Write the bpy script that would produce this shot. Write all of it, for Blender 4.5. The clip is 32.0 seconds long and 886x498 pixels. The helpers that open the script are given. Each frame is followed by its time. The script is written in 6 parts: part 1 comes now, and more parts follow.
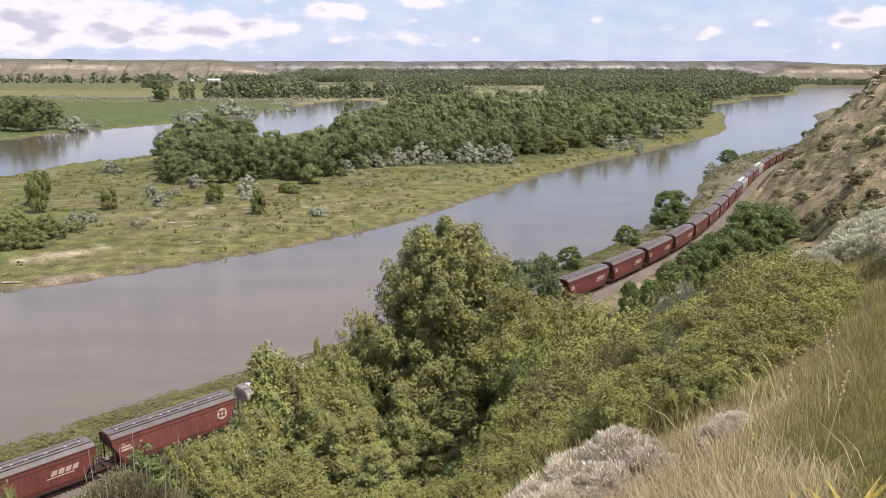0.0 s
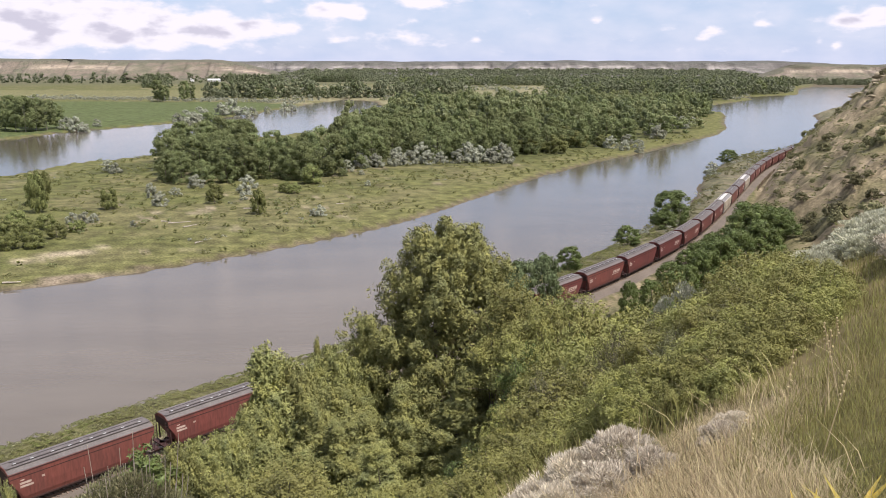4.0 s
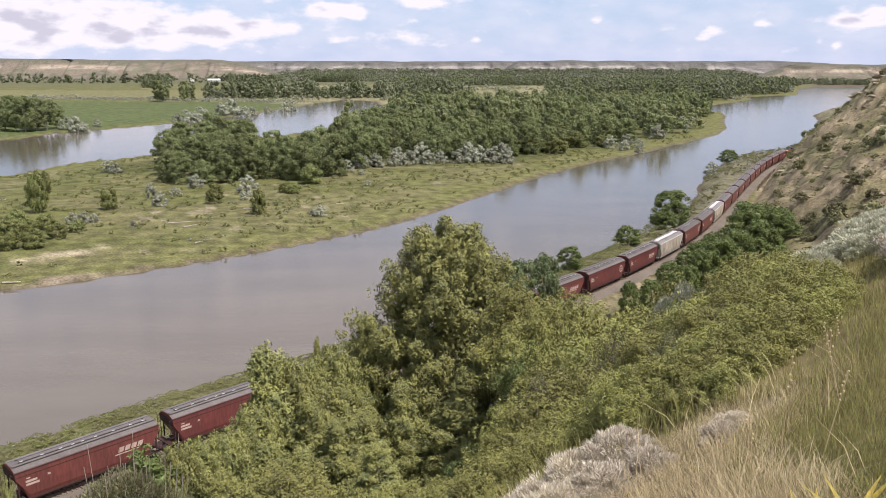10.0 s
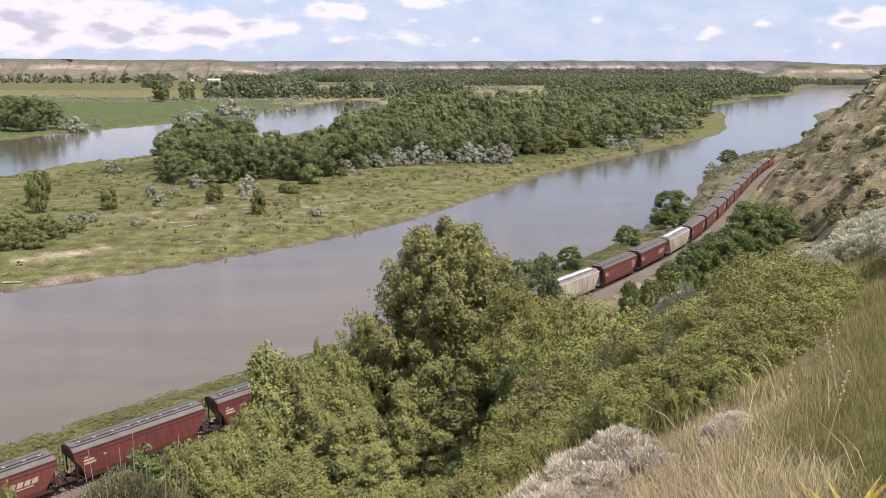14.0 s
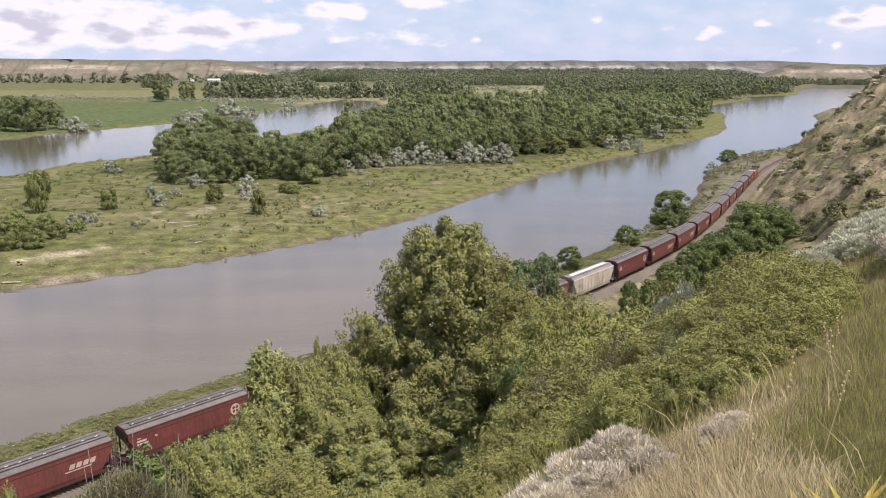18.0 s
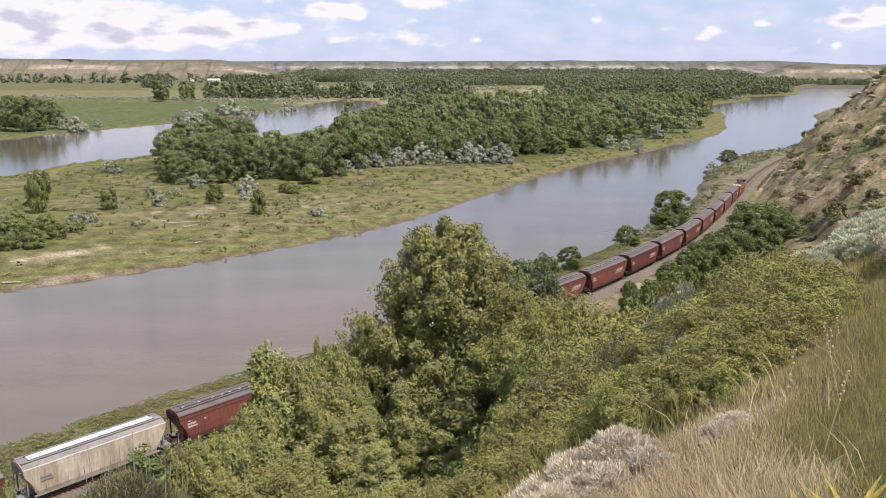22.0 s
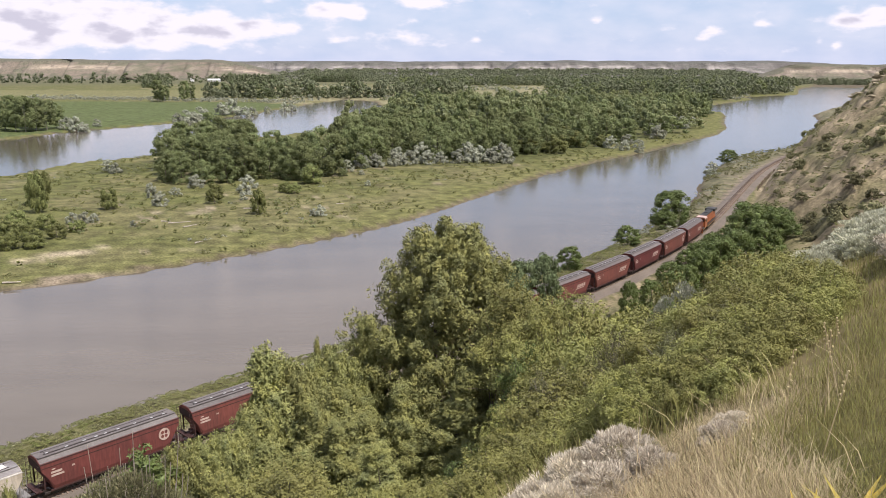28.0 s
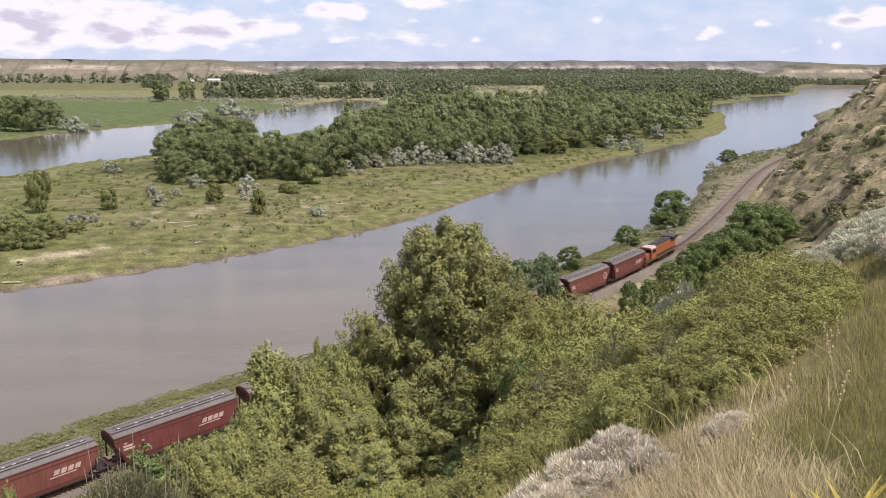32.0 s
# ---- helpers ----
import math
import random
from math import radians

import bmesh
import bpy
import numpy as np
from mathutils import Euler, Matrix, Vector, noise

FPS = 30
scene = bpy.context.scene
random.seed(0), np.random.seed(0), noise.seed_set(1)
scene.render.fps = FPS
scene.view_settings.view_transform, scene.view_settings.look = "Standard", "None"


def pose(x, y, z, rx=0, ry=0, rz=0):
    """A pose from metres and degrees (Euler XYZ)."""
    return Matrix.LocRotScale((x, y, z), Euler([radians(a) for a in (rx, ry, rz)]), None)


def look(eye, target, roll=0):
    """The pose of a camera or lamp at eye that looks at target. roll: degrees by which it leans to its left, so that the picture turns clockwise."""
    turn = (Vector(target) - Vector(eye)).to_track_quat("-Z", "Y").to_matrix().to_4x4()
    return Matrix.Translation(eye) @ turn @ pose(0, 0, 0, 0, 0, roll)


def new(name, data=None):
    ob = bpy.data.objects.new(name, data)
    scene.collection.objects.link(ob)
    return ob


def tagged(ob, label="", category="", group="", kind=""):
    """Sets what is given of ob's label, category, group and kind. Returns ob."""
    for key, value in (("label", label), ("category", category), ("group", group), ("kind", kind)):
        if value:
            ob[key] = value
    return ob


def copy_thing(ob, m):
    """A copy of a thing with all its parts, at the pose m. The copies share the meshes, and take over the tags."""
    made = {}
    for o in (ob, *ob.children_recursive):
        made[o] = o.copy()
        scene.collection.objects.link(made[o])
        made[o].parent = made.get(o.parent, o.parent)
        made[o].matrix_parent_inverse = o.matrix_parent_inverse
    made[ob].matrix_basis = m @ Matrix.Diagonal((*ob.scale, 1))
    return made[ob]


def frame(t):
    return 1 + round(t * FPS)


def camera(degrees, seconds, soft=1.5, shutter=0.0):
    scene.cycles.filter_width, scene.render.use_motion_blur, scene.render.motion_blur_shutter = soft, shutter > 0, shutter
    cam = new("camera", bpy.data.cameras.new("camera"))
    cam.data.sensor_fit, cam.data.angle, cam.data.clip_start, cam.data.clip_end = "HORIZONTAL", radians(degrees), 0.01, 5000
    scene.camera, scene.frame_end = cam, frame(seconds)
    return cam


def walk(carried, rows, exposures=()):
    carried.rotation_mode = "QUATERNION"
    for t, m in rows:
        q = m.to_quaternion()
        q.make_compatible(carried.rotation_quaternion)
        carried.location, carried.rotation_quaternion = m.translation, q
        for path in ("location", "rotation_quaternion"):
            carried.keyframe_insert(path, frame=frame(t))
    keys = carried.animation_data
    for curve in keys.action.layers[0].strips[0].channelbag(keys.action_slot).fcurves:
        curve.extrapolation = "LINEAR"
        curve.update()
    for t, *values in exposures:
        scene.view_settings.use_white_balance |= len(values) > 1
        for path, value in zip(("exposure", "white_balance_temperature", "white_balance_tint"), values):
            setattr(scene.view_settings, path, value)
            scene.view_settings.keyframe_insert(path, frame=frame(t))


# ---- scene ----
cam = camera(56.8, 32.0, soft=0.8)
EYE = (0.0, 0.0, 50.5)
walk(cam, [(0, pose(*EYE, 77.59, 0, 0)), (32, pose(*EYE, 77.59, 0, 0))], exposures=[(0, 0.45, 6500, 15), (32, 0.45, 6500, 15)])

# ---- daylight ----
SUN_AZ, SUN_EL = radians(126), radians(62)      # azimuth clockwise from +y
world = bpy.data.worlds.new("daylight")
scene.world = world
world.use_nodes = True
wn, wl = world.node_tree.nodes, world.node_tree.links
wn.clear()
w_out = wn.new("ShaderNodeOutputWorld")
w_bg = wn.new("ShaderNodeBackground")
w_bg.inputs[1].default_value = 0.092
sky = wn.new("ShaderNodeTexSky")
sky.sky_type = "NISHITA"
sky.sun_disc = False
sky.sun_elevation, sky.sun_rotation = SUN_EL, SUN_AZ
sky.air_density, sky.dust_density, sky.ozone_density = 1.0, 0.6, 3.0
wl.new(w_bg.outputs[0], w_out.inputs[0])


def wmath(op, a, b=None, c=None):
    n = wn.new("ShaderNodeMath")
    n.operation = op
    for i, v in enumerate((a, b, c)):
        if v is None:
            continue
        if isinstance(v, (int, float)):
            n.inputs[i].default_value = v
        else:
            wl.new(v, n.inputs[i])
    return n.outputs[0]


# clouds: a flat layer of broken cumulus, with a few banks of their own near the horizon
w_co = wn.new("ShaderNodeTexCoord")
w_sep = wn.new("ShaderNodeSeparateXYZ")
wl.new(w_co.outputs["Generated"], w_sep.inputs[0])
az = wmath("ARCTAN2", w_sep.outputs[0], w_sep.outputs[1])
el = wmath("ARCSINE", w_sep.outputs[2])
w_cmb = wn.new("ShaderNodeCombineXYZ")
wl.new(wmath("MULTIPLY", az, 9.0), w_cmb.inputs[0])
wl.new(wmath("MULTIPLY", el, 20.0), w_cmb.inputs[1])
n_big = wn.new("ShaderNodeTexNoise")
n_big.inputs["Scale"].default_value, n_big.inputs["Detail"].default_value, n_big.inputs["Roughness"].default_value = 3.6, 7, 0.54
wl.new(w_cmb.outputs[0], n_big.inputs["Vector"])
n_wisp = wn.new("ShaderNodeTexNoise")
n_wisp.inputs["Scale"].default_value, n_wisp.inputs["Detail"].default_value, n_wisp.inputs["Roughness"].default_value = 2.1, 4, 0.5
wl.new(w_cmb.outputs[0], n_wisp.inputs["Vector"])
cover = 0.0
# azimuth, elevation, half width, half height (degrees), strength
for a0, e0, hw, hh, s in ((-24.1, 3.52, 4.94, 1.34, 1.0), (-18.21, 2.72, 5.35, 0.95, 1.0), (-13.28, 2.54, 2.62, 0.51, 0.8), (-26.72, 2.0, 2.21, 1.34, 0.75), (-20.34, 1.65, 7.64, 0.55, 0.45),
                          (-7.52, 3.82, 1.94, 0.59, 1.0), (-5.84, 3.54, 0.7, 0.36, 0.9), (-1.29, 4.36, 1.97, 0.43, 1.0), (-10.17, 2.64, 0.92, 0.32, 0.6), (-2.06, 3.23, 0.55, 0.24, 0.5),
                          (-6.82, 1.93, 1.01, 0.28, 0.45), (-3.21, 2.16, 2.76, 0.43, 0.45), (-0.54, 1.64, 2.37, 0.28, 0.35), (2.26, 1.94, 0.36, 0.2, 0.45), (10.22, 3.11, 0.5, 0.28, 0.65),
                          (17.55, 2.28, 0.72, 0.36, 0.75), (16.95, 1.96, 0.51, 0.24, 0.6), (20.65, 2.78, 0.52, 0.24, 0.6), (25.47, 2.85, 1.48, 0.43, 0.95), (27.04, 3.04, 0.82, 0.55, 0.95),
                          (24.01, 1.67, 0.3, 0.24, 0.5), (24.98, 1.42, 0.32, 0.28, 0.5), (-11.38, 4.38, 0.91, 0.2, 0.6)):
    dx = wmath("DIVIDE", wmath("SUBTRACT", az, radians(a0)), radians(hw))
    dy = wmath("DIVIDE", wmath("SUBTRACT", el, radians(e0)), radians(hh))
    r2 = wmath("ADD", wmath("MULTIPLY", dx, dx), wmath("MULTIPLY", dy, dy))
    g = wmath("MULTIPLY", wmath("EXPONENT", wmath("MULTIPLY", r2, -1.0)), s)
    cover = g if isinstance(cover, float) else wmath("ADD", cover, g)
# unseen cloud of the same kind above the view, added to brighten the water
high = wmath("MULTIPLY", wmath("SMOOTH_MIN", wmath("MAXIMUM", wmath("SUBTRACT", el, radians(6)), 0.0), 0.2, 0.1), 3.2)
thin = wn.new("ShaderNodeMapRange")            # this added cloud crowds low and thins overhead, to lower the fill light
thin.interpolation_type = "SMOOTHSTEP"
thin.inputs["From Min"].default_value, thin.inputs["From Max"].default_value = radians(22), radians(55)
thin.inputs["To Min"].default_value, thin.inputs["To Max"].default_value = 1.0, -0.25
wl.new(el, thin.inputs[0])
high = wmath("MULTIPLY", high, thin.outputs[0])
dens = wmath("ADD", wmath("ADD", cover, high), wmath("SUBTRACT", wmath("MULTIPLY", wmath("SUBTRACT", n_big.outputs["Fac"], 0.5), 1.5), 0.14))
ramp = wn.new("ShaderNodeMapRange")
ramp.interpolation_type = "SMOOTHSTEP"
ramp.inputs["From Min"].default_value, ramp.inputs["From Max"].default_value = 0.0, 0.55
wl.new(dens, ramp.inputs[0])
haze = wn.new("ShaderNodeMapRange")
haze.inputs["From Min"].default_value, haze.inputs["From Max"].default_value = 0.35, 0.75
haze.inputs["To Max"].default_value = 0.36
wl.new(n_wisp.outputs["Fac"], haze.inputs[0])
fac = wmath("MINIMUM", wmath("ADD", ramp.outputs[0], haze.outputs[0]), 1.0)
shade = wn.new("ShaderNodeMapRange")           # grey hollows and bases in the thick banks
shade.interpolation_type = "SMOOTHSTEP"
shade.inputs["From Min"].default_value, shade.inputs["From Max"].default_value = 0.30, 0.78
shade.inputs["To Min"].default_value, shade.inputs["To Max"].default_value = 1.0, 0.0
wl.new(wmath("MULTIPLY", wmath("MINIMUM", wmath("MAXIMUM", cover, 0.0), 1.0), wmath("ADD", wmath("MULTIPLY", wmath("SUBTRACT", n_wisp.outputs["Fac"], 0.5), 3.0), 0.42)), shade.inputs[0])
w_col = wn.new("ShaderNodeMix")
w_col.data_type = "RGBA"
w_white = wn.new("ShaderNodeMix")
w_white.data_type = "RGBA"
w_white.inputs["A"].default_value, w_white.inputs["B"].default_value = (5.3, 5.2, 6.1, 1), (7.8, 7.6, 8.2, 1)
wl.new(shade.outputs[0], w_white.inputs["Factor"])
wl.new(fac, w_col.inputs["Factor"])
w_low = wn.new("ShaderNodeMapRange")           # pale blue haze thickens towards the horizon
w_low.inputs["From Min"].default_value, w_low.inputs["From Max"].default_value = radians(14), radians(0)
w_low.inputs["To Max"].default_value = 0.8
wl.new(el, w_low.inputs[0])
w_haze = wn.new("ShaderNodeMix")
w_haze.data_type = "RGBA"
w_haze.inputs["B"].default_value = (4.7, 5.6, 8.0, 1)
wl.new(w_low.outputs[0], w_haze.inputs["Factor"])
wl.new(sky.outputs[0], w_haze.inputs["A"])
wl.new(w_haze.outputs["Result"], w_col.inputs["A"])
wl.new(w_white.outputs["Result"], w_col.inputs["B"])
wl.new(w_col.outputs["Result"], w_bg.inputs[0])

sun = new("sun", bpy.data.lights.new("sun", "SUN"))
sun.data.energy, sun.data.angle, sun.data.color = 4.3, radians(0.55), (1.0, 0.95, 0.87)
sun.matrix_world = look((0, 0, 200), (-200 * math.sin(SUN_AZ) * math.cos(SUN_EL), -200 * math.cos(SUN_AZ) * math.cos(SUN_EL), 200 - 200 * math.sin(SUN_EL)))

# ---- materials ----


def material(name, colour, rough=0.8, metal=0.0, second=None, scale=3.0, grain=40.0, bump=0.0, island=0.0, objrand=0.0, attr=None, translucent=0.0, detail=6.0, contrast=(0.35, 0.65), spec=0.5, stretch=None):
    """A two-scale procedural surface: broad stains and fine grain, and some variation by island or by object."""
    m = bpy.data.materials.new(name)
    m.use_nodes = True
    nt = m.node_tree
    n, l = nt.nodes, nt.links
    b = n["Principled BSDF"]
    b.inputs["Roughness"].default_value, b.inputs["Metallic"].default_value = rough, metal
    b.inputs["Specular IOR Level"].default_value = spec
    co = n.new("ShaderNodeTexCoord")
    geo = n.new("ShaderNodeNewGeometry")
    src = geo.outputs["Position"] if attr else co.outputs["Object"]
    if stretch:                                 # stains drawn out along one axis
        mp = n.new("ShaderNodeMapping")
        mp.inputs["Scale"].default_value = stretch
        l.new(src, mp.inputs[0])
        src = mp.outputs[0]
    big, fine = n.new("ShaderNodeTexNoise"), n.new("ShaderNodeTexNoise")
    for t, s in ((big, scale), (fine, grain)):
        t.inputs["Scale"].default_value, t.inputs["Detail"].default_value = s, detail
        l.new(src, t.inputs["Vector"])
    if attr:
        a = n.new("ShaderNodeAttribute")
        a.attribute_name = attr
        base = a.outputs["Color"]
    else:
        mix = n.new("ShaderNodeMix")
        mix.data_type = "RGBA"
        mix.inputs["A"].default_value = (*colour, 1)
        mix.inputs["B"].default_value = (*(second or [c * 0.7 for c in colour]), 1)
        mr = n.new("ShaderNodeMapRange")
        mr.inputs["From Min"].default_value, mr.inputs["From Max"].default_value = contrast
        l.new(big.outputs["Fac"], mr.inputs[0])
        l.new(mr.outputs[0], mix.inputs["Factor"])
        base = mix.outputs["Result"]
    hsv = n.new("ShaderNodeHueSaturation")
    l.new(base, hsv.inputs["Color"])
    val = n.new("ShaderNodeMapRange")
    val.inputs["From Min"].default_value, val.inputs["From Max"].default_value = 0.3, 0.7
    val.inputs["To Min"].default_value, val.inputs["To Max"].default_value = (0.62, 1.38) if attr else (0.82, 1.18)
    l.new(fine.outputs["Fac"], val.inputs[0])
    v = val.outputs[0]
    for amount, out in ((island, geo.outputs["Random Per Island"]), (objrand, None)):
        if amount:
            if out is None:
                out = n.new("ShaderNodeObjectInfo").outputs["Random"]
            r = n.new("ShaderNodeMapRange")
            r.inputs["To Min"].default_value, r.inputs["To Max"].default_value = 1 - amount, 1 + amount
            l.new(out, r.inputs[0])
            mu = n.new("ShaderNodeMath")
            mu.operation = "MULTIPLY"
            l.new(v, mu.inputs[0])
            l.new(r.outputs[0], mu.inputs[1])
            v = mu.outputs[0]
            if amount == island or amount == objrand:
                hu = n.new("ShaderNodeMapRange")
                hu.inputs["To Min"].default_value, hu.inputs["To Max"].default_value = 0.5 - 0.05 * amount, 0.5 + 0.05 * amount
                l.new(out, hu.inputs[0])
                l.new(hu.outputs[0], hsv.inputs["Hue"])
    if attr:                                    # patches a few metres wide over the soil
        pr = n.new("ShaderNodeMapRange")
        pr.inputs["From Min"].default_value, pr.inputs["From Max"].default_value = 0.32, 0.68
        pr.inputs["To Min"].default_value, pr.inputs["To Max"].default_value = 0.62, 1.38
        l.new(big.outputs["Fac"], pr.inputs[0])
        pm = n.new("ShaderNodeMath")
        pm.operation = "MULTIPLY"
        l.new(v, pm.inputs[0])
        l.new(pr.outputs[0], pm.inputs[1])
        v = pm.outputs[0]
    l.new(v, hsv.inputs["Value"])
    l.new(hsv.outputs[0], b.inputs["Base Color"])
    if bump:
        bp = n.new("ShaderNodeBump")
        bp.inputs["Strength"].default_value, bp.inputs["Distance"].default_value = 0.6, bump
        if attr:
            hm = n.new("ShaderNodeMath")
            hm.operation = "MULTIPLY_ADD"
            hm.inputs[1].default_value = 5.0
            l.new(big.outputs["Fac"], hm.inputs[0])
            l.new(fine.outputs["Fac"], hm.inputs[2])
            l.new(hm.outputs[0], bp.inputs["Height"])
        else:
            l.new(fine.outputs["Fac"], bp.inputs["Height"])
        l.new(bp.outputs[0], b.inputs["Normal"])
    if translucent:
        tr = n.new("ShaderNodeBsdfTranslucent")
        l.new(hsv.outputs[0], tr.inputs[0])
        ms = n.new("ShaderNodeMixShader")
        ms.inputs[0].default_value = translucent
        l.new(b.outputs[0], ms.inputs[1])
        l.new(tr.outputs[0], ms.inputs[2])
        l.new(ms.outputs[0], n["Material Output"].inputs[0])
    return m


M_GROUND = material("ground_cover", None, 0.95, attr="cover", scale=0.22, grain=1.6, bump=0.16, detail=10, spec=0.15)
M_COTTON = material("cottonwood_leaves", (0.205, 0.236, 0.102), 0.6, second=(0.164, 0.192, 0.086), scale=0.12, grain=3, island=0.10, objrand=0.16, translucent=0.35, spec=0.2)
# greyed leaf green: distance haze is put into the far woods' colour
M_WOODS = material("hazy_woods_leaves", (0.185, 0.204, 0.122), 0.8, second=(0.152, 0.168, 0.102), scale=0.02, grain=0.3, island=0.12, translucent=0.15, spec=0.1)
M_SILVER = material("silver_leaves", (0.37, 0.38, 0.30), 0.7, second=(0.27, 0.285, 0.21), scale=0.6, grain=6, island=0.3, objrand=0.2, translucent=0.15, spec=0.15)
M_WILLOW = material("willow_leaves", (0.185, 0.200, 0.070), 0.7, second=(0.140, 0.156, 0.056), scale=0.6, grain=6, island=0.35, objrand=0.25, translucent=0.2, spec=0.2)
M_JUNIPER = material("juniper_foliage", (0.295, 0.292, 0.098), 0.75, second=(0.184, 0.200, 0.086), scale=2.2, grain=8, island=0.12, objrand=0.12, translucent=0.05, spec=0.15)
M_MEADOW = material("meadow_brush_leaves", (0.250, 0.252, 0.108), 0.8, second=(0.200, 0.206, 0.088), scale=0.08, grain=2, island=0.15, translucent=0.25, spec=0.1)
M_PALECOTTON = material("light_cottonwood_leaves", (0.250, 0.274, 0.126), 0.6, second=(0.210, 0.234, 0.108), scale=0.12, grain=3, island=0.10, translucent=0.3, spec=0.2)
M_DEEPCOTTON = material("deep_green_leaves", (0.148, 0.174, 0.084), 0.6, second=(0.122, 0.146, 0.072), scale=0.12, grain=3, island=0.10, translucent=0.3, spec=0.2)
M_BUSH = material("sumac_leaves", (0.270, 0.266, 0.082), 0.6, second=(0.182, 0.188, 0.064), scale=0.9, grain=8, island=0.10, objrand=0.18, translucent=0.10, spec=0.2)
M_DARKBUSH = material("chokecherry_leaves", (0.142, 0.178, 0.056), 0.5, second=(0.102, 0.134, 0.042), scale=0.3, grain=8, island=0.3, translucent=0.2, spec=0.25)
M_SAGE = material("sagebrush_leaves", (0.56, 0.56, 0.43), 0.85, second=(0.40, 0.40, 0.30), scale=2, grain=15, island=0.14, objrand=0.1, translucent=0.2, spec=0.1)
M_BLUEGREEN = material("blue_green_leaves", (0.150, 0.185, 0.090), 0.7, second=(0.110, 0.140, 0.066), scale=0.4, grain=8, island=0.3, translucent=0.15, spec=0.15)
M_DRYSAGE = material("dry_sage_twigs", (0.64, 0.58, 0.47), 0.9, second=(0.46, 0.41, 0.33), scale=3, grain=20, island=0.35, objrand=0.1, translucent=0.1, spec=0.1)
M_DRYSHRUB = material("scrub_leaves", (0.205, 0.200, 0.106), 0.85, second=(0.150, 0.150, 0.078), scale=1, grain=8, island=0.4, objrand=0.3, translucent=0.1, spec=0.1)
M_STRAW = material("dry_grass", (0.58, 0.48, 0.31), 0.8, second=(0.44, 0.36, 0.22), scale=1.2, grain=20, island=0.35, translucent=0.35, spec=0.2)
M_GRASS = material("green_grass", (0.22, 0.22, 0.07), 0.75, second=(0.30, 0.27, 0.11), scale=1.2, grain=20, island=0.4, translucent=0.4, spec=0.2)
M_BARK = material("bark", (0.154, 0.123, 0.092), 0.9, second=(0.085, 0.069, 0.054), scale=4, grain=30, bump=0.02)
M_PALEBARK = material("pale_bark", (0.323, 0.300, 0.254), 0.9, second=(0.216, 0.193, 0.154), scale=3, grain=25, bump=0.02)
M_DEAD = material("dead_twigs", (0.400, 0.355, 0.295), 0.9, second=(0.270, 0.230, 0.185), scale=5, grain=30, island=0.3)
M_BALLAST = material("ballast", (0.172, 0.144, 0.120), 0.95, second=(0.126, 0.106, 0.088), scale=0.15, grain=9, bump=0.05, detail=8, spec=0.2)
M_TIE = material("tie_wood", (0.200, 0.148, 0.108), 0.9, second=(0.140, 0.104, 0.078), scale=3, grain=20, island=0.3)
M_RAIL = material("rusty_rail", (0.154, 0.100, 0.073), 0.5, metal=0.5, second=(0.108, 0.065, 0.046), scale=0.5, grain=20)
M_BROWN = material("mineral_brown_paint", (0.165, 0.050, 0.044), 0.55, second=(0.130, 0.044, 0.040), scale=0.5, grain=3, objrand=0.16, spec=0.35, stretch=(1.6, 1.6, 0.35))
# body brown darkened, the shade of the recessed car ends painted in
M_BROWNEND = material("shaded_brown_end", (0.055, 0.021, 0.019), 0.7, second=(0.040, 0.018, 0.016), scale=1.5, grain=10)
M_ROOFGREY = material("weathered_roof", (0.155, 0.140, 0.132), 0.6, second=(0.112, 0.098, 0.094), scale=0.5, grain=5, objrand=0.12, spec=0.3)
# dark roof trim; on the hoppers it stands for the shade below
M_DARKTRIM = material("dark_trim_and_shade", (0.035, 0.027, 0.025), 0.7, second=(0.023, 0.019, 0.019), scale=2, grain=10)
M_CREAM = material("white_car_paint", (0.500, 0.450, 0.385), 0.5, second=(0.340, 0.290, 0.225), scale=0.5, grain=3, objrand=0.06, spec=0.35, stretch=(1.6, 1.6, 0.35))
M_CREAMROOF = material("white_car_roof", (0.601, 0.585, 0.554), 0.5, second=(0.508, 0.493, 0.462), scale=0.6, grain=5)
M_GREYROOF = material("grey_walkway_roof", (0.225, 0.210, 0.205), 0.6, second=(0.170, 0.155, 0.150), scale=0.6, grain=5)
# grey for marks and doors; on white cars the ends' shade painted in
M_GREYEND = material("grey_and_shaded_end", (0.254, 0.246, 0.239), 0.6, second=(0.185, 0.177, 0.169), scale=1.5, grain=8)
M_MARK = material("faded_white_marking", (0.477, 0.385, 0.339), 0.6, second=(0.385, 0.277, 0.239), scale=1.5, grain=10)
M_PALESPOT = material("galvanised_fitting", (0.554, 0.554, 0.554), 0.4, metal=0.3, second=(0.462, 0.462, 0.462), scale=4, grain=20)
M_STEEL = material("truck_steel", (0.046, 0.035, 0.029), 0.75, second=(0.027, 0.022, 0.020), scale=2, grain=12, spec=0.3)
M_ORANGE = material("orange_paint", (0.35, 0.115, 0.048), 0.5, second=(0.27, 0.095, 0.043), scale=0.6, grain=5, spec=0.35)
M_BLACKROOF = material("sooty_roof", (0.017, 0.018, 0.018), 0.6, second=(0.031, 0.029, 0.026), scale=1, grain=6)
M_YELLOW = material("yellow_stripe", (0.300, 0.150, 0.040), 0.5, second=(0.230, 0.115, 0.035), scale=1, grain=8)
# cab roof paled: the sun on its top is put into the colour
M_CABTOP = material("sunlit_cab_roof", (0.462, 0.323, 0.277), 0.5, second=(0.385, 0.254, 0.216), scale=1, grain=8)
M_GLASS = material("dark_window", (0.015, 0.019, 0.023), 0.08, spec=0.6)
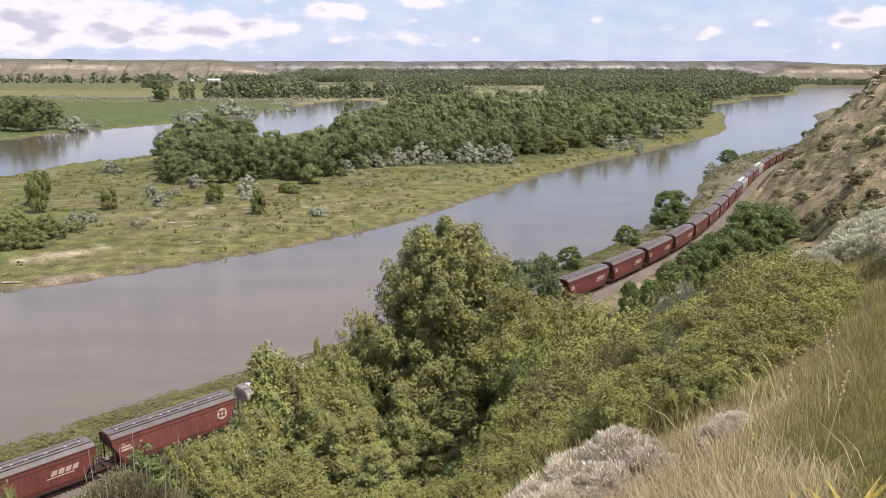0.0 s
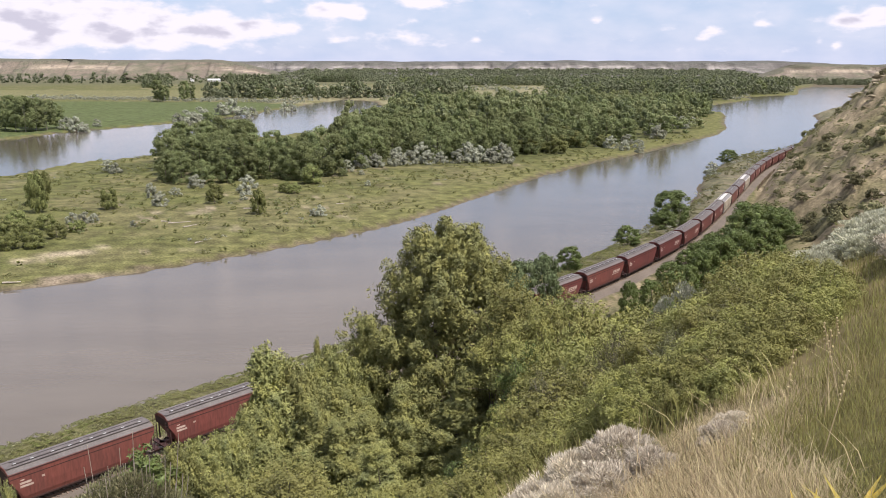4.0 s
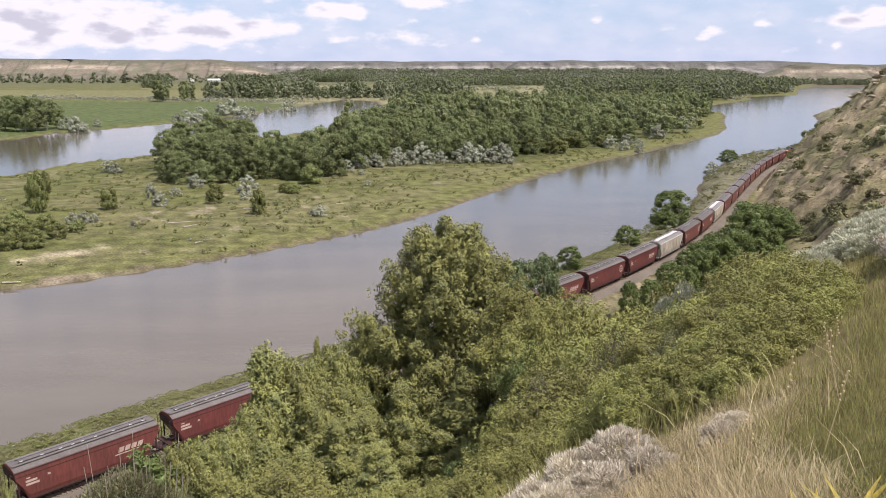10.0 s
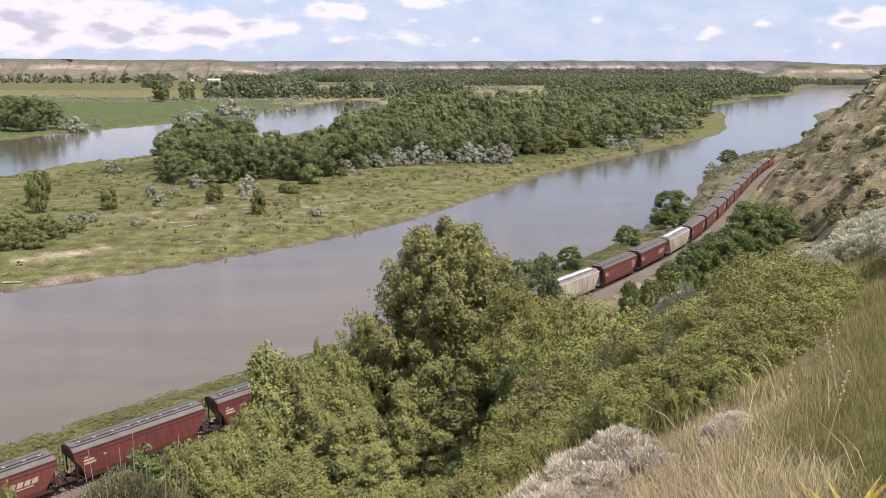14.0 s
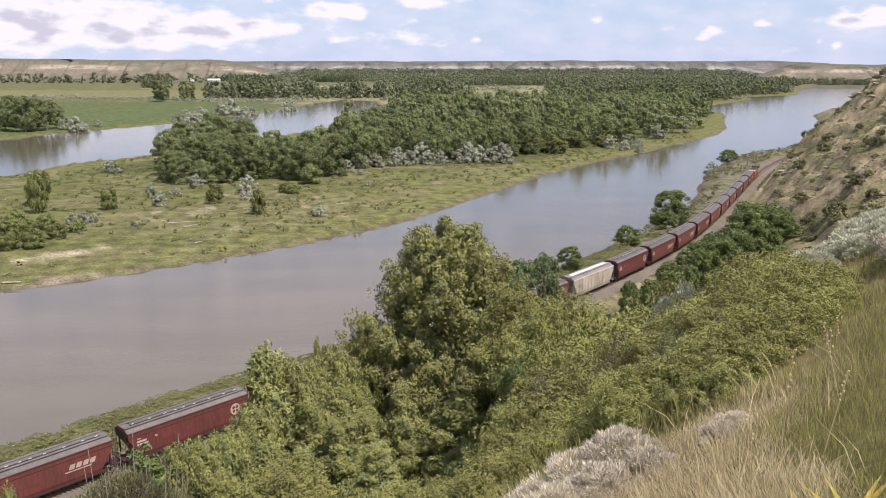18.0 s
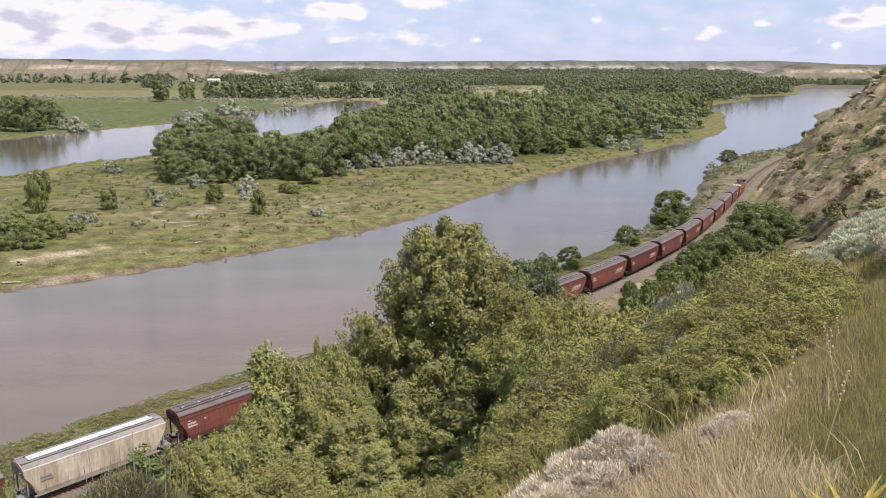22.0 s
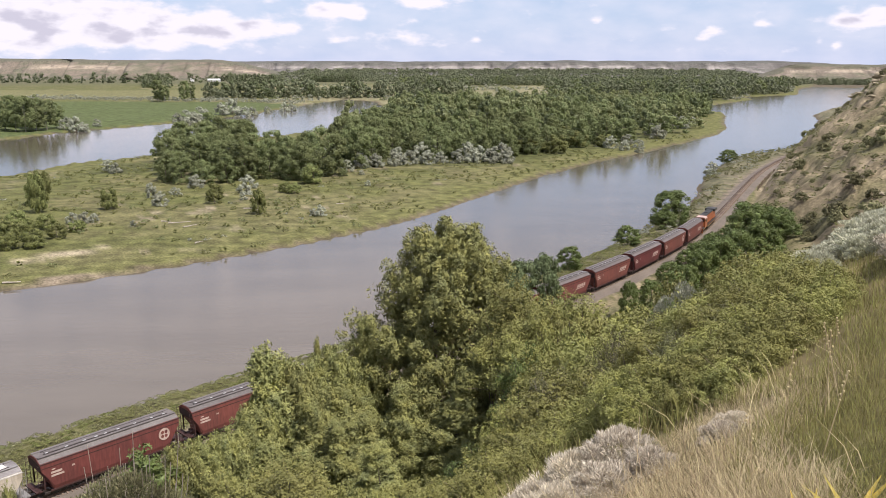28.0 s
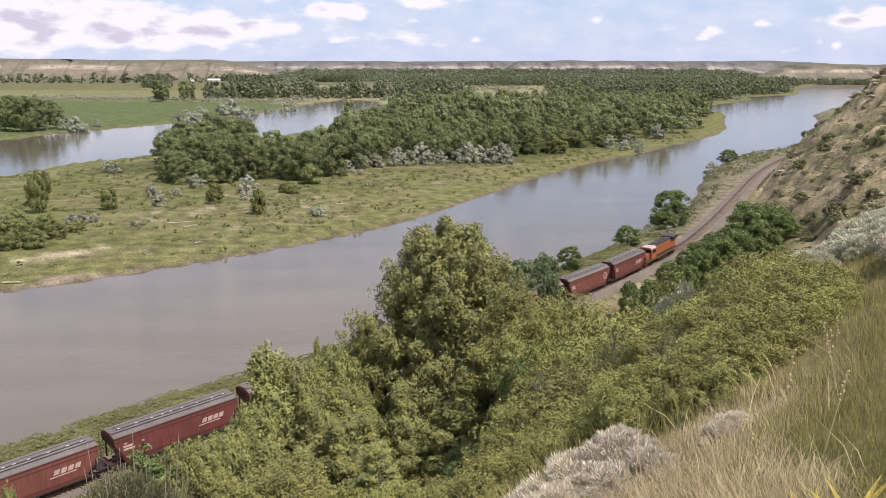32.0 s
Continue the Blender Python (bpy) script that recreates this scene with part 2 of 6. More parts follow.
M_WHITEWALL = material("white_siding", (0.616, 0.616, 0.601), 0.6, second=(0.539, 0.539, 0.524), scale=0.4, grain=3)
M_SANDSTONE = material("sandstone", (0.28, 0.235, 0.165), 0.95, second=(0.21, 0.175, 0.125), scale=0.5, grain=4, bump=0.08, island=0.2)
M_YELLOWLEAF = material("yellow_leaves", (0.50, 0.36, 0.05), 0.6, second=(0.30, 0.28, 0.06), scale=6, grain=20, translucent=0.3)
M_DRIFT = material("driftwood", (0.424, 0.377, 0.323), 0.85, second=(0.323, 0.285, 0.239), scale=3, grain=20)

M_WATER = bpy.data.materials.new("silty_river")
M_WATER.use_nodes = True
_n, _l = M_WATER.node_tree.nodes, M_WATER.node_tree.links
_b = _n["Principled BSDF"]
_geo = _n.new("ShaderNodeNewGeometry")
_map = _n.new("ShaderNodeMapping")
_map.inputs["Rotation"].default_value = (0, 0, radians(-62))
_map.inputs["Scale"].default_value = (0.35, 1.0, 1.0)
_l.new(_geo.outputs["Position"], _map.inputs[0])
_broad, _rip = _n.new("ShaderNodeTexNoise"), _n.new("ShaderNodeTexNoise")
_broad.inputs["Scale"].default_value, _broad.inputs["Detail"].default_value = 0.06, 8
_rip.inputs["Scale"].default_value, _rip.inputs["Detail"].default_value = 0.55, 7
for _t in (_broad, _rip):
    _l.new(_map.outputs[0], _t.inputs["Vector"])
_mix = _n.new("ShaderNodeMix")
_mix.data_type = "RGBA"
_mix.inputs["A"].default_value, _mix.inputs["B"].default_value = (0.084, 0.070, 0.051, 1), (0.108, 0.091, 0.068, 1)
_wr = _n.new("ShaderNodeMapRange")
_wr.inputs["From Min"].default_value, _wr.inputs["From Max"].default_value = 0.38, 0.62
_l.new(_broad.outputs["Fac"], _wr.inputs[0])
_l.new(_wr.outputs[0], _mix.inputs["Factor"])
_l.new(_mix.outputs["Result"], _b.inputs["Base Color"])
_b.inputs["Roughness"].default_value = 0.11
_b.inputs["Specular Tint"].default_value = (1.0, 0.95, 0.89, 1)
_b.inputs["Specular IOR Level"].default_value = 0.56
_b.inputs["IOR"].default_value = 1.52
_bp = _n.new("ShaderNodeBump")
_bp.inputs["Strength"].default_value, _bp.inputs["Distance"].default_value = 0.5, 0.08
_l.new(_rip.outputs["Fac"], _bp.inputs["Height"])
_l.new(_bp.outputs[0], _b.inputs["Normal"])

# ---- building blocks ----


def mesh_np(name, verts, faces, mats, smooth=False, mat_index=None, colours=None):
    """A mesh from arrays: verts (n, 3) and faces (m, 3 or 4)."""
    me = bpy.data.meshes.new(name)
    verts, faces = np.asarray(verts, np.float32), np.asarray(faces, np.int32)
    k = faces.shape[1]
    me.vertices.add(len(verts))
    me.vertices.foreach_set("co", verts.ravel())
    me.loops.add(faces.size)
    me.loops.foreach_set("vertex_index", faces.ravel())
    me.polygons.add(len(faces))
    me.polygons.foreach_set("loop_start", np.arange(0, faces.size, k, dtype=np.int32))
    if smooth:
        me.polygons.foreach_set("use_smooth", np.ones(len(faces), bool))
    for m in mats if isinstance(mats, (list, tuple)) else [mats]:
        me.materials.append(m)
    if mat_index is not None:
        me.polygons.foreach_set("material_index", np.asarray(mat_index, np.int32))
    me.update(calc_edges=True)
    if colours is not None:
        at = me.color_attributes.new("cover", "FLOAT_COLOR", "POINT")
        at.data.foreach_set("color", np.c_[colours, np.ones(len(colours))].astype(np.float32).ravel())
    return me


def part(name, data, mat, parent, label="", at=None):
    """One mesh object under a thing or a part; data is a bmesh or a mesh."""
    if isinstance(data, bmesh.types.BMesh):
        me = bpy.data.meshes.new(name)
        data.normal_update()
        data.to_mesh(me)
        data.free()
        if mat:
            me.materials.append(mat)
    else:
        me = data
        if mat and not me.materials:
            me.materials.append(mat)
    ob = new(name, me)
    ob.parent = parent
    if at is not None:
        ob.matrix_local = at
    if label:
        tagged(ob, label)
    return ob


def box(bm, x0, x1, y0, y1, z0, z1, bevel=0.0):
    r = bmesh.ops.create_cube(bm, size=1)
    for v in r["verts"]:
        v.co = Vector(((x0 + x1) / 2 + v.co.x * (x1 - x0), (y0 + y1) / 2 + v.co.y * (y1 - y0), (z0 + z1) / 2 + v.co.z * (z1 - z0)))
    if bevel:
        es = list({e for v in r["verts"] for e in v.link_edges})
        bmesh.ops.bevel(bm, geom=es, offset=bevel, segments=1, affect="EDGES")
    return bm


def boxes(*rows, bevel=0.0):
    bm = bmesh.new()
    for r in rows:
        box(bm, *r, bevel=bevel)
    return bm


def rod(bm, a, b, r0, r1=None, n=6):
    """A tapered round bar from a to b."""
    a, b = Vector(a), Vector(b)
    r1 = r0 if r1 is None else r1
    q = (b - a).to_track_quat("Z", "Y")
    rings = []
    for p, r in ((a, r0), (b, r1)):
        rings.append([bm.verts.new(p + q @ Vector((r * math.cos(t), r * math.sin(t), 0))) for t in [2 * math.pi * i / n for i in range(n)]])
    for i in range(n):
        bm.faces.new((rings[0][i], rings[0][(i + 1) % n], rings[1][(i + 1) % n], rings[1][i]))
    bm.faces.new(rings[0][::-1])
    bm.faces.new(rings[1])
    return bm


def loft(bm, sections):
    """Skin a row of equal-length rings, closed at both ends."""
    rows = [[bm.verts.new(p) for p in s] for s in sections]
    n = len(rows[0])
    for a, b in zip(rows, rows[1:]):
        for i in range(n):
            bm.faces.new((a[i], a[(i + 1) % n], b[(i + 1) % n], b[i]))
    bm.faces.new(rows[0][::-1])
    bm.faces.new(rows[-1])
    bmesh.ops.recalc_face_normals(bm, faces=bm.faces)
    return bm


def thing(name, label, category, group="", m=None):
    e = new(name)
    e.empty_display_size = 0.3
    if m is not None:
        e.matrix_basis = m
    return tagged(e, label, category, group)


def smooth01(t):
    t = np.clip(t, 0, 1)
    return t * t * (3 - 2 * t)


def vnoise(x, y, scale, seed=0):
    """Value noise on arrays, 0 to 1."""
    x, y = np.asarray(x, float) / scale + seed * 17.31, np.asarray(y, float) / scale + seed * 7.77
    xi, yi = np.floor(x), np.floor(y)
    fx, fy = smooth01(x - xi), smooth01(y - yi)

    def h(a, b):
        s = np.sin(a * 127.1 + b * 311.7 + seed * 74.7) * 43758.5453
        return s - np.floor(s)
    return (h(xi, yi) * (1 - fx) + h(xi + 1, yi) * fx) * (1 - fy) + (h(xi, yi + 1) * (1 - fx) + h(xi + 1, yi + 1) * fx) * fy


def fnoise(x, y, scale, seed=0, octaves=4):
    return sum(vnoise(x, y, scale / 2 ** k, seed + k) * 0.5 ** k for k in range(octaves)) / sum(0.5 ** k for k in range(octaves))


# ---- the plan: track, shores and relief ----
RAIL_Z = 5.0
PITCH = 18.59
TRACK = np.array([(-334.3, -253.2), (-206.7, -102.3), (-123.6, -8.6), (-46.8, 80.8), (-34.3, 94.8), (24.3, 158.0), (58.8, 204.6), (79.0, 240.1), (102.3, 286.7), (128.7, 340.4), (148.9, 378.9), (178.3, 427.5), (230.0, 506.5), (297.8, 609.8), (423.4, 859.0), (573.4, 1124.4), (800.3, 1600.5)])
NEAR_SHORE = np.array([(-420.0, -300), (-140, 2), (-62.5, 97), (-48.5, 112), (-35.5, 126), (-9, 148.5), (47, 226), (65, 255), (91, 298), (113, 357), (151, 444), (188, 481), (216, 514), (285, 610), (340, 740), (408, 913), (590, 1200), (1000, 1762), (1600, 2530), (3200, 4900)])
ISLE_SHORE = np.array([(-900.0, -200), (-194, 124), (-98, 186), (-76, 201), (-54, 224), (-33, 245), (-12, 272), (18, 333), (48, 393), (83, 451), (130, 514), (160, 562), (211, 639), (245, 713), (272, 800), (331, 972), (320, 1005), (374, 1169), (513, 1383), (551, 1522), (703, 1655), (900, 2117), (1092, 2460), (2300, 4900)])
BACK_SHORE = np.array([(-900.0, 100), (-430, 310), (-275, 325), (-209, 384), (-201, 446), (-172, 481), (-147, 588), (-103, 686), (-74, 810), (-62, 1020), (-112, 1330), (-165, 1380), (-165, 4900)])
FIELD_SHORE = np.array([(-1500.0, 60), (-450, 410), (-340, 495), (-317, 588), (-308, 662), (-285, 713), (-250, 805), (-216, 948), (-190, 1246), (-165, 1380), (-165, 4900)])


def line_x(line, y):
    """A shore's x where it crosses y, rounded off between its corners."""
    y = np.asarray(y, float)
    return sum(np.interp(y + d, line[:, 1], line[:, 0]) for d in (-14, -7, 0, 7, 14)) / 5 if line is not TRACK else np.interp(y, line[:, 1], line[:, 0])


def spline(points, step=2.0):
    """A smooth curve through the points, sampled every step metres along it."""
    p = np.vstack([2 * points[0] - points[1], points, 2 * points[-1] - points[-2]])
    out = []
    for i in range(1, len(p) - 2):
        t = np.linspace(0, 1, 40, endpoint=False)[:, None]
        d = [np.linalg.norm(p[j + 1] - p[j]) for j in (i - 1, i, i + 1)]
        m1 = (p[i + 1] - p[i - 1]) / (d[0] + d[1]) * d[1]
        m2 = (p[i + 2] - p[i]) / (d[1] + d[2]) * d[1]
        out.append((2 * t ** 3 - 3 * t ** 2 + 1) * p[i] + (t ** 3 - 2 * t ** 2 + t) * m1 + (-2 * t ** 3 + 3 * t ** 2) * p[i + 1] + (t ** 3 - t ** 2) * m2)
    c = np.vstack(out + [p[-2][None]])
    s = np.r_[0, np.cumsum(np.linalg.norm(np.diff(c, axis=0), axis=1))]
    q = np.arange(0, s[-1], step)
    c = np.c_[np.interp(q, s, c[:, 0]), np.interp(q, s, c[:, 1])]
    k = np.hanning(23)
    k /= k.sum()
    pad = np.vstack([c[:1] + (c[1] - c[0]) * np.arange(-11, 0)[:, None], c, c[-1:] + (c[-1] - c[-2]) * np.arange(1, 12)[:, None]])
    return np.c_[np.convolve(pad[:, 0], k, "valid"), np.convolve(pad[:, 1], k, "valid")], q


CURVE, ALONG = spline(TRACK)
S_NEAR = float(np.interp(158, CURVE[:, 1], ALONG))     # the curve's length where the line reaches y = 158


def on_track(s):
    return np.array([np.interp(s, ALONG, CURVE[:, 0]), np.interp(s, ALONG, CURVE[:, 1])])


def track_side(x, y):
    """Metres to the hill side of the centre line (negative: towards the river)."""
    xt = np.interp(y, CURVE[:, 1], CURVE[:, 0])
    sl = (np.interp(y + 4, CURVE[:, 1], CURVE[:, 0]) - np.interp(y - 4, CURVE[:, 1], CURVE[:, 0])) / 8
    return (x - xt) / np.sqrt(1 + sl * sl)


def rail_z(y):
    """The rails' height: the line falls a little down the valley."""
    return RAIL_Z - 0.9 * smooth01((158 - np.asarray(y, float)) / 70)


def water_depth(x, y):
    """Metres inside the water (negative: on land), roughly."""
    wig = (fnoise(x, y, 14, 3, 3) - 0.5) * 4
    far = np.clip(np.hypot(x, y) / 400, 0.4, 3)
    main = np.minimum(x - line_x(ISLE_SHORE, y), line_x(NEAR_SHORE, y) - x) * 0.85
    back = np.minimum(x - line_x(FIELD_SHORE, y), line_x(BACK_SHORE, y) - x) * 0.85
    return np.maximum(main, back) + wig * far


def spur_z(x, y):
    """The grassy spur that the eye stands on: a shelf, a break of slope on its river side, and a fall behind its crest."""
    z = 48.75 + 0.50 * x - 0.363 * y
    z = np.minimum(z, 58 + 0.02 * (x - y))
    e = np.maximum(0, (y - x - 6.3) * 0.707)
    z = z - 4.4 * (1 - np.exp(-e / 9))
    fall = np.maximum(0, y - 15 + 0.35 * (x - 6))
    z = z - 0.62 * fall * smooth01((x - 0.10 * y) / (6 + 0.06 * np.abs(y)))
    z += (fnoise(x, y, 9, 11, 4) - 0.5) * np.clip(np.hypot(x, y) / 14, 0.12, 2.4)
    return z


def bluff_z(x, y):
    """The dry bluff above the line: a cut at its foot, gullied slopes with small ledges, and a rounded crest."""
    u = track_side(x, y)
    toe = 8 + 0.30 * np.maximum(0, 225 - y) - 3.5 * np.exp(-((y - 430) / 70) ** 2)
    gully = (fnoise(y + 0.5 * x, u * 0.35, 34, 21, 4) - 0.5) * 16 + (fnoise(y + 0.7 * x, u * 0.5, 9, 27, 3) - 0.5) * 6
    r = u - toe + gully * smooth01((u - toe) / 18)
    cut = (1.5 + 5.0 * np.exp(-((y - 435) / 50) ** 2)) * smooth01((y - 290) / 50) * smooth01((u - 4.6) / 3.0)
    z = RAIL_Z + 0.5 + cut + (0.74 + 0.25 * smooth01((y - 250) / 110)) * r + (fnoise(x, y, 11, 25, 4) - 0.5) * 5.0 * smooth01(r / 10)
    step = vnoise(x + 0.4 * y, y, 26, 29) * 3.5
    lift = (z + step) / 5.5
    z = z + 0.75 * np.sin(lift * 2 * math.pi) * smooth01(r / 8)
    top = 50 - 45 * smooth01((y - 420) / 150) + (fnoise(x, y, 60, 23, 3) - 0.5) * 8 * smooth01((560 - y) / 60)
    z = np.where(z > top, top + (z - top) * 0.10, z)
    return np.where((r > 0) & (y < 700), z, -99)


def ground_z(x, y):
    x, y = np.asarray(x, float), np.asarray(y, float)
    d = -water_depth(x, y)
    near = x > (line_x(ISLE_SHORE, y) + line_x(NEAR_SHORE, y)) / 2
    flat = 1.1 * smooth01(d / 2.5) + 0.9 * smooth01(d / 60) + (fnoise(x, y, 40, 5, 4) - 0.5) * 1.1 * smooth01(d / 12) - 1.6 * smooth01(-d / 6) - 0.05
    u = track_side(x, y)
    bench = rail_z(y) - 0.75
    bank = np.minimum(0.9 * smooth01(d / 2) + np.maximum(d, 0) * 0.42, bench)
    bank = np.where(u > -5.5, bench, bank) + (fnoise(x, y, 7, 8, 3) - 0.5) * 0.9 * smooth01((np.abs(u) - 5) / 4) * smooth01(d / 2) - 1.6 * smooth01(-d / 6) - 0.05
    hill = np.maximum(np.maximum(spur_z(x, y), bluff_z(x, y)), -50)
    land = np.where(u > 5, np.maximum(bank, hill), bank)
    # far beyond the valley the plain rises to benches
    r = np.hypot(x, y)
    flat = flat + smooth01((r - 1500) / 3000) * 6
    return np.where(near, land, flat)
# ---- ground, water and far bluffs ----
rng = np.random.default_rng(7)


def mix3(a, b, t):
    return a * (1 - t[:, None]) + np.asarray(b) * t[:, None]


def cover_colours(x, y, z):
    """Base colours of the soil and low cover by what grows there."""
    d = -water_depth(x, y)
    u = track_side(x, y)
    near = x > (line_x(ISLE_SHORE, y) + line_x(NEAR_SHORE, y)) / 2
    n1, n2, n3 = fnoise(x, y, 30, 31, 5), fnoise(x, y, 8, 33, 4), fnoise(x, y, 90, 35, 3)
    c = np.tile(np.array([0.122, 0.130, 0.050]), (len(x), 1))
    c = mix3(c, (0.158, 0.150, 0.076), smooth01((n1 - 0.46) / 0.16) * 0.75)           # dry patches on the island
    c = mix3(c, (0.100, 0.112, 0.040), smooth01((n2 - 0.55) / 0.15) * 0.7)
    c = mix3(c, (0.27, 0.235, 0.17), smooth01((n2 - 0.66) / 0.06) * smooth01((n1 - 0.5) / 0.1) * 0.8)
    lush = smooth01((26 - d) / 16) * (~near)
    c = mix3(c, (0.140, 0.146, 0.056), lush * 0.75)
    field = (x < line_x(FIELD_SHORE, y) - 8) & (y < 1900) & (np.hypot(x, y) > 350)
    c = mix3(c, (0.088, 0.118, 0.046), field * smooth01((1230 - y - 0.1 * x) / 60) * 0.9)
    c = mix3(c, (0.175, 0.175, 0.085), field * smooth01((y + 0.1 * x - 1230) / 60) * 0.9)
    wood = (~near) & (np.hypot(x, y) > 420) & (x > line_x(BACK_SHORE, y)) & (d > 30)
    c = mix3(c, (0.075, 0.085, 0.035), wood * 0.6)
    q = x / np.maximum(y, 1)
    glade = (~near) * smooth01((y - 1150) / 60) * smooth01((2500 - y) / 200) * smooth01((q + 0.22) / 0.02) * smooth01((0.16 - q) / 0.02)
    c = mix3(c, (0.235, 0.225, 0.135), glade * smooth01((n1 - 0.3) / 0.2))
    plain = smooth01((np.hypot(x, y) - 2400) / 600)
    c = mix3(c, (0.125, 0.128, 0.080), plain * 0.9)
    sand = smooth01(1.25 - np.abs((y - 216) - 0.9 * (x + 103)) / 3.2) * smooth01((10 - np.abs(x + 103)) / 3) * smooth01((n2 - 0.25) / 0.2)
    c = mix3(c, (0.42, 0.37, 0.27), sand)
    # the hill
    h1, h2 = fnoise(x, y, 14, 41, 4), fnoise(x, y, 4, 43, 4)
    hill = np.tile(np.array([0.220, 0.186, 0.122]), (len(x), 1))
    ledge = vnoise(z + 0.05 * x, 0.03 * y, 2.6, 45)
    hill = mix3(hill, (0.185, 0.175, 0.095), smooth01((h1 - 0.41) / 0.14) * 0.9)
    hill = mix3(hill, (0.105, 0.105, 0.060), smooth01((h2 - 0.54) / 0.08) * smooth01((h1 - 0.5) / 0.1) * 0.8)
    hill = mix3(hill, (0.400, 0.335, 0.225), smooth01((ledge - 0.52) / 0.12) * smooth01((0.56 - h1) / 0.1) * smooth01((z - 8) / 3) * 0.9)
    straw = np.tile(np.array([0.26, 0.215, 0.115]), (len(x), 1))
    straw = mix3(straw, (0.15, 0.155, 0.055), smooth01((vnoise(x, y, 3.2, 51) - 0.45) / 0.25) * 0.8)
    close = smooth01((34 - np.hypot(x, y)) / 14)
    hill = hill * (1 - close[:, None]) + straw * close[:, None]
    cut = near * smooth01((u - 4.5) / 1.5) * smooth01((15 - u) / 6) * smooth01((y - 295) / 30) * smooth01((425 - y) / 40)
    on_hill = (near & (u > 5) & (y < 720))[:, None]
    c = c * (1 - on_hill) + hill * on_hill
    c = mix3(c, (0.40, 0.34, 0.25), cut * smooth01((h2 - 0.40) / 0.15))
    bench = near * smooth01((5.4 - np.abs(u + 0.9)) / 1.4)
    c = mix3(c, (0.195, 0.168, 0.135), bench)
    bankg = near * smooth01((-u - 5) / 2)
    c = mix3(c, (0.118, 0.116, 0.058), bankg * 0.9)
    c = mix3(c, (0.150, 0.146, 0.094), bankg * smooth01((y - 185) / 50) * 0.85)
    c = mix3(c, (0.26, 0.23, 0.175), bankg * smooth01((n2 - 0.55) / 0.1) * smooth01((y - 190) / 60) * 0.5)
    bar = smooth01((-72 - x) / 18) * (~near) * smooth01((330 - y) / 60)
    mud = smooth01((2.6 + 3.4 * bar - d) / 1.6) * smooth01((z + 1.2) / 0.5)
    c = mix3(c, (0.125, 0.103, 0.076), mud * 0.9)
    c = mix3(c, (0.230, 0.195, 0.150), mud * bar * smooth01((n2 - 0.35) / 0.2) * 0.8)
    return np.clip(c * (0.90, 0.87, 0.82), 0.01, 0.8)


def ground_sheet():
    a = np.r_[np.arange(-180, -31, 3.0), np.arange(-31, 31, 0.22), np.arange(31, 180, 3.0)]
    a = a[:len(a) // 2 * 2]
    r = 0.8 * 1.019 ** np.arange(0, 600)
    r = r[r < 4950]
    A, R = np.meshgrid(np.radians(a), r, indexing="ij")
    x, y = (R * np.sin(A)).ravel(), (R * np.cos(A)).ravel()
    z = ground_z(x, y)
    na, nr = len(a), len(r)          # na is even
    i, j = np.meshgrid(np.arange(na), np.arange(nr - 1), indexing="ij")
    i2 = (i + 1) % na
    f = np.stack([i * nr + j, i * nr + j + 1, i2 * nr + j + 1, i2 * nr + j], -1).reshape(-1, 4)[:, ::-1]
    v = np.c_[x, y, z]
    centre = len(v)
    v = np.vstack([v, [[0, 0, float(ground_z(0.0, 0.0))]]])
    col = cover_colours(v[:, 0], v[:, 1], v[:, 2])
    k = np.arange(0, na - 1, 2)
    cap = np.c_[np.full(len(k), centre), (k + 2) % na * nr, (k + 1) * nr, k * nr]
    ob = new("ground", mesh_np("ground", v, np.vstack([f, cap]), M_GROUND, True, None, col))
    return tagged(ob, "river valley of green floodplain, dry hillside and sandy bluffs", "ground", kind="structure")


ground_sheet()


def water_sheet():
    y = np.r_[np.arange(-300, 1600, 20.0), np.arange(1600, 4900, 100.0)]
    left, right = np.interp(y, FIELD_SHORE[:, 1], FIELD_SHORE[:, 0]) - 40, np.interp(y, NEAR_SHORE[:, 1], NEAR_SHORE[:, 0]) + 5
    v = np.vstack([np.c_[left, y, 0 * y], np.c_[right, y, 0 * y]])
    n = len(y)
    k = np.arange(n - 1)
    ob = new("water", mesh_np("water", v, np.c_[k, k + n, k + n + 1, k + 1], M_WATER))
    return tagged(ob, "wide brown silty river with a smooth rippled surface", "river", kind="structure")


water_sheet()


